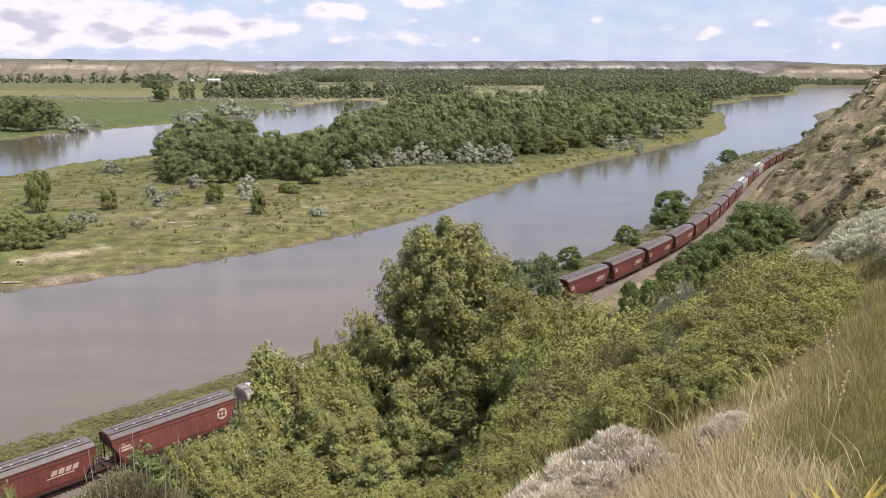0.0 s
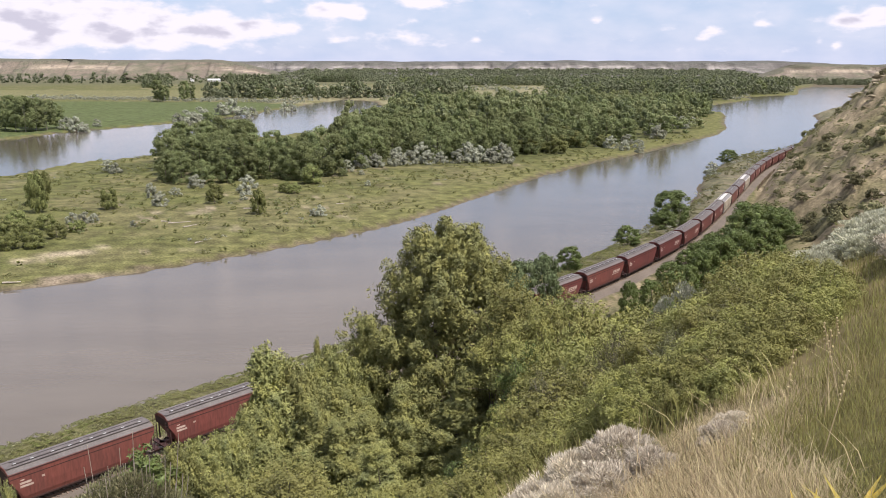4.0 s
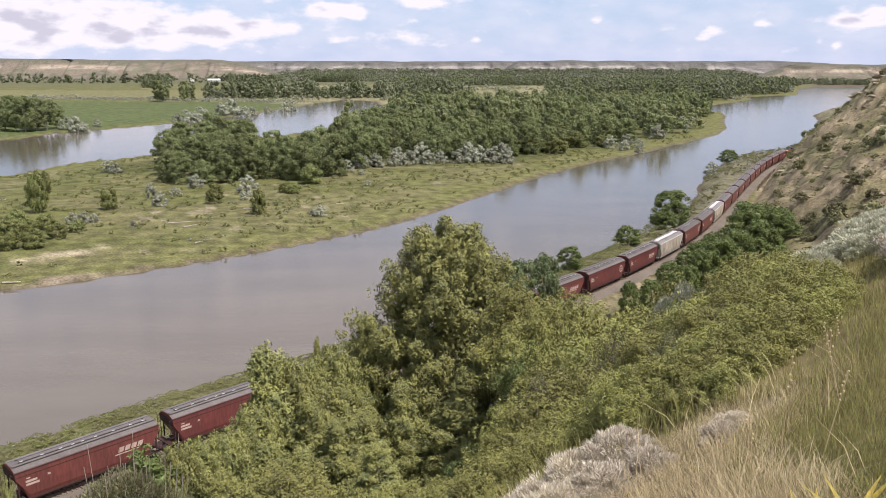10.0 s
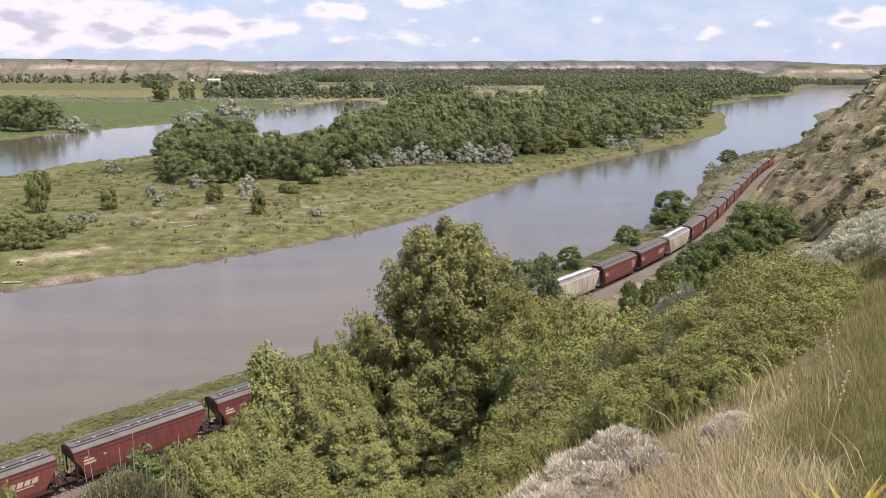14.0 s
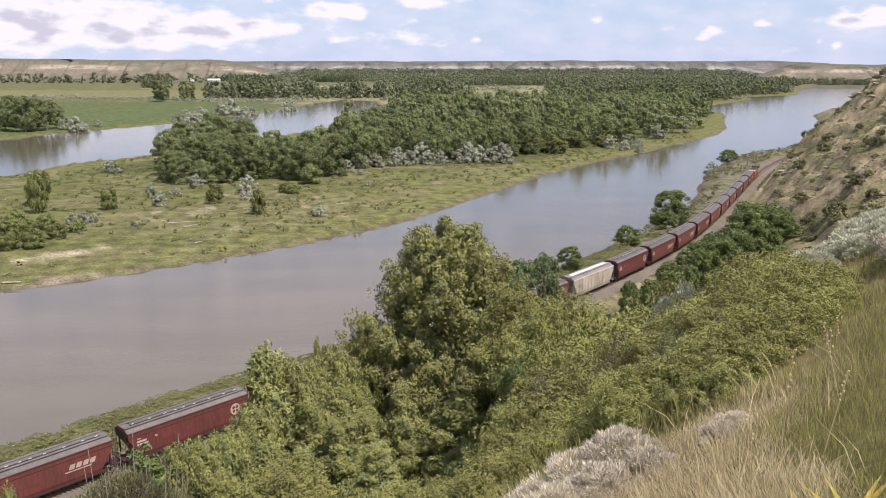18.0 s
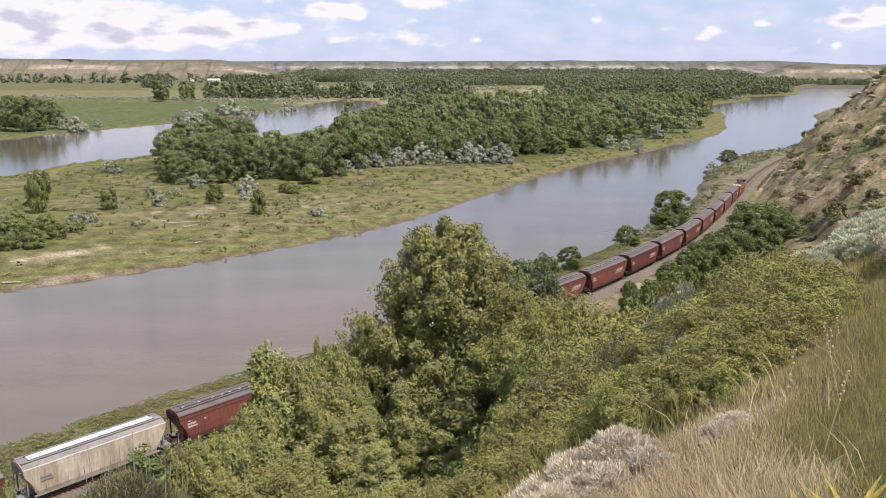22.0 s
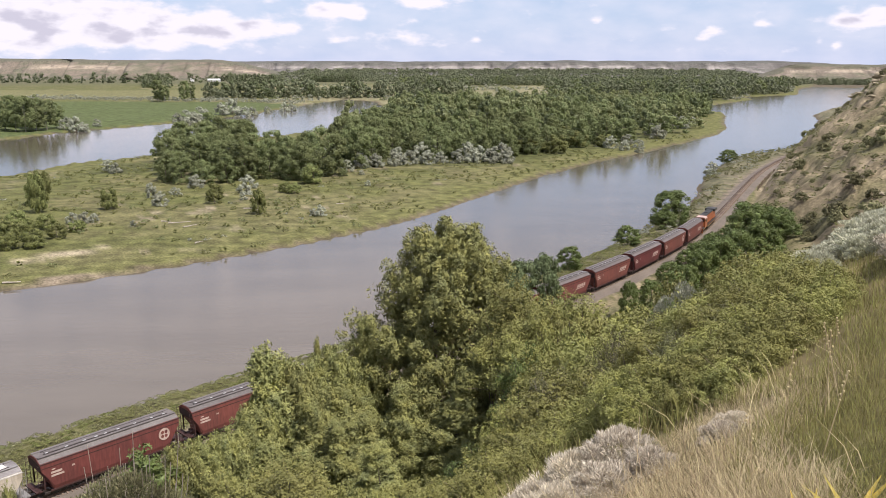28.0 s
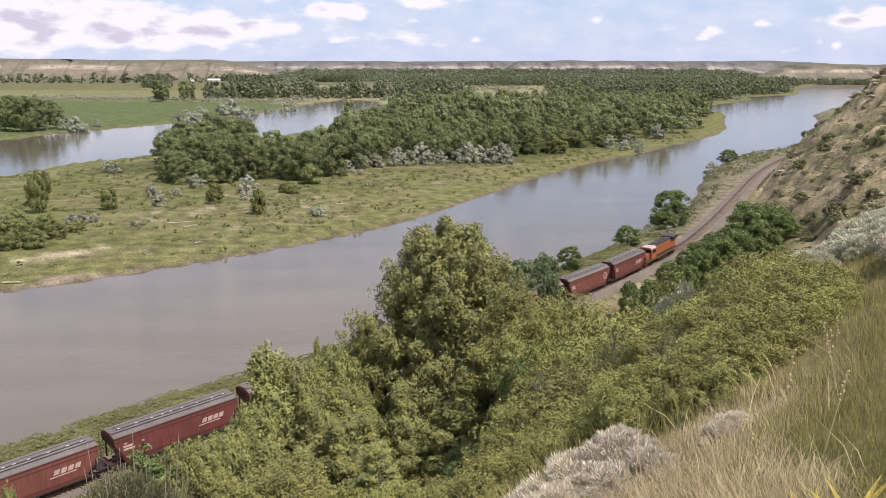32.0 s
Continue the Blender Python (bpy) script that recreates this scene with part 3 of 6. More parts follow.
def far_bluff(name, x0, x1, y0, slant, height, depth, base, seed, label, pale=0.0, step=9.0):
    """An eroded bench on the valley's edge, with banded gullied faces."""
    nx, nz = int((x1 - x0) / step), 30
    t, q = np.meshgrid(np.linspace(0, 1, nx), np.linspace(0, 1, nz), indexing="ij")
    x = x0 + (x1 - x0) * t
    ends = smooth01(t / 0.10) * smooth01((1 - t) / 0.22)
    prof = np.where(q < 0.3, q / 0.3 * 0.22, np.where(q < 0.72, 0.22 + (q - 0.3) / 0.42 * 0.66, 0.88 + (q - 0.72) / 0.28 * 0.12))
    gul = (fnoise(x + q * 40, q * 25, 90, seed, 5) - 0.5) * 0.7
    top = height * (0.92 + 0.16 * (fnoise(x, 0 * x, 260, seed + 5, 4) - 0.5)) * (0.25 + 0.75 * ends)
    flute = vnoise(x + 30 * q, 0 * x, 46, seed + 3) + 0.5 * vnoise(x - 20 * q, 0 * x, 19, seed + 4) - 0.75
    z = base + prof * top + gul * height * 0.12 * np.sin(q * math.pi)
    y = y0 + slant * (x - x0) + q * depth + (gul * 1.5 + flute * 0.16) * depth * np.sin(q * math.pi)
    level, xs = prof.ravel(), x.ravel()
    grit = fnoise(xs, level * height * 4, 34, seed + 13, 4)
    broad = fnoise(xs, level * 50, 160, seed + 17, 3)
    c = np.tile(np.array([0.175, 0.148, 0.118]), (x.size, 1))
    c = mix3(c, (0.120, 0.118, 0.082), smooth01((grit - 0.46) / 0.14) * (0.9 - 0.5 * pale))
    c = mix3(c, (0.34, 0.285, 0.22), smooth01(1.2 - np.abs(level - 0.60 - 0.12 * (broad - 0.5)) / 0.13) * smooth01((grit - 0.36) / 0.16) * smooth01((broad - 0.28) / 0.2))
    c = mix3(c, (0.25, 0.215, 0.165), smooth01(1.2 - np.abs(level - 0.36) / 0.06) * smooth01((grit - 0.5) / 0.12) * (0.5 + 0.5 * pale))
    c = mix3(c, (0.115, 0.112, 0.082), np.ones(x.size) * ((level > 0.84) | (level < 0.12)) * 0.9)
    if pale:                                    # far benches greyed and cooled: distance haze put into the rock colour
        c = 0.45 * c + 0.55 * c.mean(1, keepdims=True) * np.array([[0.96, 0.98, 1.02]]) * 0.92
    i, j = np.meshgrid(np.arange(nx - 1), np.arange(nz - 1), indexing="ij")
    f = np.stack([i * nz + j, (i + 1) * nz + j, (i + 1) * nz + j + 1, i * nz + j + 1], -1).reshape(-1, 4)
    ob = new(name, mesh_np(name, np.c_[x.ravel(), y.ravel(), z.ravel()], f, M_GROUND, False, None, c))
    return tagged(ob, label, "bluff", kind="structure")


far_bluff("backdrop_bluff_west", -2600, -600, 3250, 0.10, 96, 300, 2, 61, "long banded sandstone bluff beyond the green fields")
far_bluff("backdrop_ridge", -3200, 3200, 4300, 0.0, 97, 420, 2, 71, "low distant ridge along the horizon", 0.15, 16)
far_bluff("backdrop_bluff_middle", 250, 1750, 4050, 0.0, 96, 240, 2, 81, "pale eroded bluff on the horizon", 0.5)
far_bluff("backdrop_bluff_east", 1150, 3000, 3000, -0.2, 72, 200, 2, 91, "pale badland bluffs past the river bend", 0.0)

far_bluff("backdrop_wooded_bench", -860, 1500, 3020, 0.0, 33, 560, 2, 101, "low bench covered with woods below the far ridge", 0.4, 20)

# ---- railway ----


def strip(profile, s0, s1, step, z):
    """A profile (side, height) swept along the line."""
    s = np.arange(s0, s1, step)
    c = np.array([on_track(v) for v in s])
    d = np.array([on_track(v + 1) - on_track(v - 1) for v in s])
    d /= np.linalg.norm(d, axis=1)[:, None]
    side = np.c_[d[:, 1], -d[:, 0]]
    k = len(profile)
    v = np.concatenate([np.c_[c + side * p[0], z(c[:, 1]) + p[1]][:, None] for p in profile], 1).reshape(-1, 3)
    i, j = np.meshgrid(np.arange(len(s) - 1), np.arange(k - 1), indexing="ij")
    return v, np.stack([i * k + j, (i + 1) * k + j, (i + 1) * k + j + 1, i * k + j + 1], -1).reshape(-1, 4)


TRACKBED = thing("railway_track", "single railway track curving on a gravel bed above the river", "railway track")
TRACKBED["kind"] = "structure"
v, f = strip([(-4.6, -0.95), (-3.4, -0.78), (-2.0, -0.24), (2.0, -0.24), (3.4, -0.78), (4.6, -0.95)], 40, 1300, 3.0, rail_z)
v[:, 2] += (rng.random(len(v)) - 0.5) * 0.08
part("ballast_bed", mesh_np("ballast_bed", v, f, M_BALLAST, True), None, TRACKBED)
for sd in (-0.7175, 0.7175):
    v, f = strip([(sd - 0.035, -0.17), (sd - 0.037, 0.0), (sd + 0.037, 0.0), (sd + 0.035, -0.17)], 40, 1300, 3.0, rail_z)
    part("rail", mesh_np("rail", v, f, M_RAIL), None, TRACKBED)
cube8 = np.array([(x, y, z) for x in (-1, 1) for y in (-1, 1) for z in (-1, 1)], float)
cube6 = np.array([(0, 1, 3, 2), (4, 6, 7, 5), (0, 4, 5, 1), (2, 3, 7, 6), (0, 2, 6, 4), (1, 5, 7, 3)])
tv, tf = [], []
for k, s in enumerate(np.arange(300, 900, 0.53)):
    c, d = on_track(s), on_track(s + 1) - on_track(s - 1)
    d /= np.linalg.norm(d)
    n = np.array([d[1], -d[0]])
    q = cube8 * (1.3, 0.11, 0.06)
    tv.append(np.c_[c + q[:, :1] * n + q[:, 1:2] * d, float(rail_z(c[1])) - 0.21 + q[:, 2]])
    tf.append(cube6 + 8 * k)
ties = part("ties", mesh_np("ties", np.vstack(tv), np.vstack(tf), M_TIE), None, TRACKBED)
ties["kind"] = "stuff"

# ---- the train ----


def wheelset_truck(parent, x, wheel_r, gauge_half, wheelbase, nwheels=2):
    """A bogie: side frames, bolster and its wheels."""
    t = part("truck", boxes((x - wheelbase / 2 - 0.35, x + wheelbase / 2 + 0.35, -1.12, -0.94, 0.42, 0.66), (x - wheelbase / 2 - 0.35, x + wheelbase / 2 + 0.35, 0.94, 1.12, 0.42, 0.66),
                             (x - 0.45, x + 0.45, -1.15, -0.92, 0.28, 0.82), (x - 0.45, x + 0.45, 0.92, 1.15, 0.28, 0.82), (x - 0.22, x + 0.22, -1.0, 1.0, 0.5, 0.85), bevel=0.03), M_STEEL, parent)
    for k in range(nwheels):
        wx = x - wheelbase / 2 + wheelbase * k / (nwheels - 1)
        for sgn in (-1, 1):
            bm = bmesh.new()
            rod(bm, (wx, sgn * (gauge_half - 0.06), wheel_r), (wx, sgn * (gauge_half + 0.075), wheel_r), wheel_r + 0.015, wheel_r, 14)
            rod(bm, (wx, sgn * (gauge_half + 0.075), wheel_r), (wx, sgn * (gauge_half + 0.14), wheel_r), 0.14, 0.12, 8)
            part("wheel", bm, M_STEEL, t)
        bm = bmesh.new()
        rod(bm, (wx, -gauge_half, wheel_r), (wx, gauge_half, wheel_r), 0.09, 0.09, 8)
        part("axle", bm, M_STEEL, t)
    return t


SECTION = [(1.38, 0.86), (1.53, 1.35), (1.59, 2.3), (1.60, 3.3), (1.60, 3.95), (1.53, 4.10), (0.80, 4.46), (0.0, 4.55)]


def section(x, lift=0.0, spread=1.0):
    right = [(x, -w * spread, z + lift) for w, z in SECTION]
    return right + [(x, -p[1], p[2]) for p in right[-2::-1]]


def bars(rows, y, slant=0.0):
    """Thin raised plates on the side: (x0, x1, z0, z1)."""
    bm = bmesh.new()
    for x0, x1, z0, z1 in rows:
        loft(bm, [[(x + slant * (z - z0), yy, z) for x, z in ((x0, z0), (x1, z0), (x1, z1), (x0, z1))] for yy in (y + 0.01, y - 0.012)])
    return bm


def hopper_car(kind):
    """A covered hopper. Local -x is the way that it travels, -y faces the hill."""
    white = kind == "white"
    paint, roofm, endm = (M_CREAM, M_GREYROOF, M_GREYEND) if white else (M_BROWN, M_ROOFGREY, M_BROWNEND)
    label = "cream-white covered hopper car with ribbed sides rolling on the track" if white else "reddish brown covered hopper car with a weathered grey roof"
    car = thing("hopper_car", label, "rail car", "cars of the freight train")
    # body: long at the eaves, sloped in below
    hl, hb = 8.25, 6.95
    bm = bmesh.new()
    secs = []
    for x in (-hl, -hl + 0.06, hl - 0.06, hl):
        s = section(x)
        s = [(p[0] * (1 - (1 - hb / hl) * min(1.0, max(0.0, (3.4 - p[2]) / 2.0))), p[1] * (0.985 if abs(x) == hl else 1), p[2]) for p in s]
        secs.append(s)
    loft(bm, secs)
    body = part("body", bm, paint, car)
    # roof skin
    prof = [(-1.50, 4.15), (-0.80, 4.505), (-0.42, 4.575), (0.42, 4.575), (0.80, 4.505), (1.50, 4.15)]
    bm = bmesh.new()
    loft(bm, [[(x, w, z) for w, z in prof] + [(x, w, z - 0.03) for w, z in prof[::-1]] for x in (-hl + 0.05, hl - 0.05)])
    roof = part("roof", bm, roofm, car)
    half = 0.52 if white else 0.30
    part("hatch_cover", boxes((-hl + 1.1, hl - 1.1, -half, half, 4.52, 4.66), bevel=0.04), M_CREAMROOF if white else roofm, roof)
    for sgn in (-1, 1):
        part("running_board", boxes((-hl + 0.1, hl - 0.1, sgn * 0.78 - 0.20, sgn * 0.78 + 0.20, 4.56, 4.60)), roofm, roof)
        part("hatch_rail", boxes((-hl + 0.9, hl - 0.9, sgn * (half + 0.10) - 0.06, sgn * (half + 0.10) + 0.06, 4.52, 4.63)), M_DARKTRIM, roof)
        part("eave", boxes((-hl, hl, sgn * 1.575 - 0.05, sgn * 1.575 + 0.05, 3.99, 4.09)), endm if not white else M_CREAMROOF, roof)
        # sill in the end colour, for grime and shade low on the side
        part("side_sill", boxes((-7.3, 7.3, sgn * 1.34 - 0.06, sgn * 1.34 + 0.06, 0.70, 0.92), bevel=0.02), endm, body)
        part("side_seam", boxes((-hl + 0.1, hl - 0.1, sgn * 1.605 - 0.012, sgn * 1.605 + 0.012, 3.52, 3.60)), endm if not white else M_CREAM, body)
        for xe in (-hl - 0.12, hl + 0.12):                      # ladders at the corners
            bm = bmesh.new()
            for dx in (-0.2, 0.2):
                rod(bm, (xe + dx, sgn * 1.5, 1.1), (xe + dx, sgn * 1.5, 4.15), 0.025, n=4)
            for z in np.arange(1.4, 4.1, 0.42):
                rod(bm, (xe - 0.2, sgn * 1.5, z), (xe + 0.2, sgn * 1.5, z), 0.018, n=4)
            part("ladder", bm, endm, body)
    if white:
        for x in np.arange(-7.2, 7.3, 1.2):
            for sgn in (-1, 1):
                part("side_rib", boxes((x - 0.05, x + 0.05, min(sgn * 1.57, sgn * 1.612), max(sgn * 1.57, sgn * 1.612), 1.4, 3.9)), M_CREAM, body)
    bm = bmesh.new()
    for k in range(9):                                            # galvanised hatch latches, worn bright
        x = -6.6 + 13.2 * k / 8 + 0.5 * math.sin(k * 5.1 + len(kind))
        box(bm, x - 0.16, x + 0.16, -0.44, -0.30, 4.64, 4.69)
    part("hatch_latches", bm, M_PALESPOT, roof)["kind"] = "stuff"
    # slope sheets, end platforms and hoppers
    for sgn in (-1, 1):
        bm = bmesh.new()
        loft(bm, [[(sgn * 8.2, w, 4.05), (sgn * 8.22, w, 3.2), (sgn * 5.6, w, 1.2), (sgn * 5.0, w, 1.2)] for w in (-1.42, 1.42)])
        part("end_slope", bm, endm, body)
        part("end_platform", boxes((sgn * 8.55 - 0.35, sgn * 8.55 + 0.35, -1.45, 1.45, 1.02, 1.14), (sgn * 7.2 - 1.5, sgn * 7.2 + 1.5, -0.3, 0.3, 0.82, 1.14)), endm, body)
        part("coupler", boxes((sgn * 8.95 - 0.28, sgn * 8.95 + 0.28, -0.14, 0.14, 0.72, 0.98), bevel=0.03), M_STEEL, body)
        for w in (-1.34, 1.34):
            part("brace", boxes((sgn * 7.9 - 0.07, sgn * 7.9 + 0.07, w - 0.06, w + 0.06, 1.1, 3.6)), endm, body)
        wheelset_truck(car, sgn * 6.7, 0.46, 0.72, 1.78)
    for x in (-3.5, 0, 3.5):
        bm = bmesh.new()
        loft(bm, [[(x - a, -b, z), (x + a, -b, z), (x + a, b, z), (x - a, b, z)] for a, b, z in ((1.7, 1.42, 1.3), (0.55, 0.75, 0.62), (0.5, 0.7, 0.38))])
        # the shade under the car body is put into the hopper colours
        part("discharge_hopper", bm, M_DARKTRIM if not white else M_GREYEND, car)
    car.scale = (1.013, 1.02, 1.06)
    return car, body


def decorate(body, kind, k):
    """Faded markings on the side that faces the hill; lettering as plain shapes."""
    y = -1.60
    mats = M_MARK
    if kind == "bars":
        part("marking", bars([(3.05 + 0.78 * i, 3.65 + 0.78 * i, 2.45, 3.0) for i in range(4)], y, 0.35), mats, body, "four slanted cream blocks")
        part("marking", bars([(2.6, 5.6, 2.18, 2.30)], y, 0.35), mats, body, "cream underline")
    elif kind == "disc":
        bm = bmesh.new()
        rod(bm, (6.2, y + 0.01, 2.75), (6.2, y - 0.012, 2.75), 0.72, n=24)
        d = part("emblem", bm, mats, body, "round faded cream emblem")
        for a in range(4):
            bm = bmesh.new()
            c, s = math.cos(a * math.pi / 2 + 0.785) * 0.33, math.sin(a * math.pi / 2 + 0.785) * 0.33
            rod(bm, (6.2 + c, y - 0.005, 2.75 + s), (6.2 + c, y - 0.02, 2.75 + s), 0.20, n=12)
            part("emblem_quarter", bm, M_BROWN, d)
    if kind != "white":
        part("reporting_mark", bars([(-7.2, -6.0, 2.75, 2.98), (-7.2, -5.8, 2.40, 2.62), (-7.1, -6.7, 3.15, 3.27)], y), mats, body, "small cream lettering bars")
        part("reporting_mark", bars([(-4.9, -4.6, 2.85, 3.05)], y), mats, body)
        if k == 28:
            part("painted_tag", bars([(1.2, 1.6, 1.6, 2.3), (1.75, 2.2, 1.75, 2.45), (2.35, 2.6, 1.6, 2.2)], y, -0.3), M_MARK, body, "sprayed pale tag")
    else:
        part("reporting_mark", bars([(-6.6, -5.4, 2.7, 2.9), (-6.6, -5.2, 2.35, 2.55)], y - 0.05), M_GREYEND, body, "small grey lettering bars")


def locomotive():
    eng = thing("locomotive", "orange diesel locomotive with a black roof, last in the train", "locomotive")
    body = part("frame_deck", boxes((-10.9, 10.9, -1.5, 1.5, 1.25, 1.62), bevel=0.04), M_BLACKROOF, eng)
    part("sill_stripe", boxes((-10.8, 10.8, -1.53, -1.505, 1.28, 1.45)), M_YELLOW, body)
    part("fuel_tank", boxes((-3.2, 3.4, -1.35, 1.35, 0.35, 1.25), bevel=0.2), M_BLACKROOF, eng)
    hood = part("engine_hood", boxes((-5.2, 9.9, -0.95, 0.95, 1.62, 4.05), bevel=0.06), M_ORANGE, eng)
    part("hood_roof", boxes((-5.2, 6.2, -0.97, 0.97, 4.05, 4.50), bevel=0.14), M_BLACKROOF, hood)
    part("radiator_wing", boxes((6.2, 10.2, -1.45, 1.45, 3.95, 4.72), bevel=0.12), M_BLACKROOF, hood)
    for x in (-3.6, -1.6, 0.4, 2.4, 4.4, 7.2, 8.8):
        part("hood_door", boxes((x - 0.85, x + 0.85, -0.985, -0.955, 1.85, 3.85)), M_ORANGE, hood)
    part("hood_stripe", boxes((-5.1, 9.8, -1.0, -0.94, 1.68, 1.84)), M_BLACKROOF, hood)
    for x in (-2.6, 0.2, 3.2):
        part("roof_fan", boxes((x - 0.6, x + 0.6, -0.6, 0.6, 4.48, 4.62), bevel=0.05), M_BLACKROOF, hood)
    bm = bmesh.new()
    sec = [(-1.5, 1.62), (-1.5, 4.05), (-1.1, 4.40), (1.1, 4.40), (1.5, 4.05), (1.5, 1.62)]
    loft(bm, [[(x, w, z) for w, z in sec] for x in (-8.2, -5.2)])
    cab = part("cab", bm, M_ORANGE, eng)
    bm = bmesh.new()
    loft(bm, [[(x, w, z + 0.02) for w, z in sec[1:-1]] + [(x, w, z - 0.2) for w, z in sec[1:-1][::-1]] for x in (-8.45, -5.1)])
    part("cab_roof", bm, M_CABTOP, cab)
    part("windshield", boxes((-8.26, -8.19, -1.2, -0.1, 3.1, 3.85), (-8.26, -8.19, 0.1, 1.2, 3.1, 3.85)), M_GLASS, cab)
    part("side_window", boxes((-7.6, -6.7, -1.52, -1.49, 3.0, 3.75), (-6.5, -5.6, -1.52, -1.49, 3.0, 3.75)), M_GLASS, cab)
    bm = bmesh.new()
    loft(bm, [[(x, -1.0, 1.62), (x, -1.0, h), (x, 1.0, h), (x, 1.0, 1.62)] for x, h in ((-10.2, 2.5), (-9.6, 2.95), (-8.15, 3.05))])
    part("nose", bm, M_ORANGE, eng)
    part("pilot", boxes((-11.0, -10.8, -1.5, 1.5, 0.3, 1.6), bevel=0.05), M_ORANGE, eng)
    part("coupler", boxes((-11.5, -10.9, -0.15, 0.15, 0.75, 1.0)), M_STEEL, eng)
    part("coupler", boxes((10.9, 11.5, -0.15, 0.15, 0.75, 1.0)), M_STEEL, eng)
    for sgn in (-1, 1):
        bm = bmesh.new()
        for x in np.arange(-4.8, 10.6, 1.5):
            rod(bm, (x, sgn * 1.46, 1.6), (x, sgn * 1.46, 2.6), 0.022, n=4)
        rod(bm, (-4.8, sgn * 1.46, 2.6), (10.5, sgn * 1.46, 2.6), 0.022, n=4)
        part("handrail", bm, M_ORANGE, eng)
    for x in (-7.0, 7.0):
        wheelset_truck(eng, x, 0.53, 0.72, 3.9, 3)
    return eng


# markings from the head of the train backwards; the white cars stand alone
ORDER = (["bars", "bars", "disc", "white", "plain"] + ["bars"] * 6 + ["plain", "bars", "bars", "disc", "bars", "white", "disc", "bars", "white", "disc"]
         + ["bars"] * 3 + ["disc"] + ["bars"] * 3 + ["disc", "bars"])
W1_INDEX, W1_AHEAD = 16, 174.6      # the second white car, and how far up the line it stands at the start
cars = []
protos = {}
for kind in dict.fromkeys(ORDER):
    protos[kind] = hopper_car(kind)
    decorate(protos[kind][1], kind, 1 if kind == "disc" else 0)
used = set()
for kind in ORDER:
    base = protos[kind][0]
    if kind in used:
        cars.append(copy_thing(base, Matrix()))
    else:
        used.add(kind)
        cars.append(base)
ENGINE = locomotive()


def run(t):
    """Metres that the train has gone by t seconds."""
    return 12.071 * t + 0.02212 * t * t - 0.000574 * t ** 3


def ride(s, half):
    """The pose of a vehicle whose middle is s along the line, on two trucks."""
    a, b = on_track(s - half), on_track(s + half)
    m, d = (a + b) / 2, b - a
    za, zb = float(rail_z(a[1])), float(rail_z(b[1]))
    return Matrix.Translation((m[0], m[1], (za + zb) / 2)) @ Matrix.Rotation(math.atan2(d[1], d[0]), 4, "Z") @ Matrix.Rotation(-math.atan2(zb - za, 2 * half), 4, "Y")


def motions():
    times = [float(t) for t in range(0, 33)]
    for k, car in enumerate(cars):
        s0 = S_NEAR + W1_AHEAD + (k - W1_INDEX) * PITCH
        walk(car, [(t, ride(s0 - run(t), 6.7)) for t in times])
    s0 = S_NEAR + W1_AHEAD + (len(cars) - W1_INDEX) * PITCH + 2.15
    walk(ENGINE, [(t, ride(s0 - run(t), 7.0)) for t in times])

# ---- vegetation ----


def unit(v):
    return v / np.maximum(np.linalg.norm(v, axis=1, keepdims=True), 1e-6)


def leaf_quads(pos, out, size, r, long=1.0, flat=0.6, along=None):
    """One small four-sided leaf or tuft at each place, turned roughly to out; along: the way that it points."""
    n = len(pos)
    if along is None:
        nrm = unit(out * flat + r.normal(size=(n, 3)) * (1 - flat) * 0.8)
        t = unit(np.cross(nrm, r.normal(size=(n, 3))))
    else:
        t = unit(along + r.normal(size=(n, 3)) * 0.35)
        nrm = unit(np.cross(t, np.cross(out + r.normal(size=(n, 3)) * 0.5, t)))
    b = np.cross(nrm, t)
    s = (size * (0.6 + 0.8 * r.random(n)))[:, None]
    k = (0.25 + 0.3 * r.random(n))[:, None]
    v = np.stack([pos - t * s * long, pos - b * s * 0.72 + t * s * (k - 0.5) * long, pos + t * s * long, pos + b * s * 0.72 + nrm * s * 0.25], 1).reshape(-1, 3)
    return v, np.arange(4 * n).reshape(-1, 4)


def leaf_tris(pos, out, size, r, long=1.4, flat=0.6):
    """One slim pointed leaf or scale-tuft at each place."""
    n = len(pos)
    nrm = unit(out * flat + r.normal(size=(n, 3)) * (1 - flat) * 0.8)
    t = unit(np.cross(nrm, r.normal(size=(n, 3))) + (out + (0, 0, 0.5)) * 1.25 * (1 - flat))
    b = unit(np.cross(nrm, t))
    s = (size * (0.55 + 0.9 * r.random(n)))[:, None]
    v = np.stack([pos - b * s * 0.62 - t * s * 0.5, pos + b * s * 0.62 - t * s * 0.4, pos + t * s * long], 1).reshape(-1, 3)
    return v, np.arange(3 * n).reshape(-1, 3)


def crown_points(r, lobes, per, radius):
    """Places and outward ways of leaves on the shells of many lobes."""
    c = lobes.repeat(per, 0)
    d = unit(r.normal(size=(len(c), 3)))
    d[:, 2] = np.where(d[:, 2] < -0.75, -d[:, 2], d[:, 2])
    rad = radius.repeat(per)[:, None] * (0.7 + 0.35 * r.random((len(c), 1)))
    return c + d * rad * (1, 1, 0.8), unit(d)


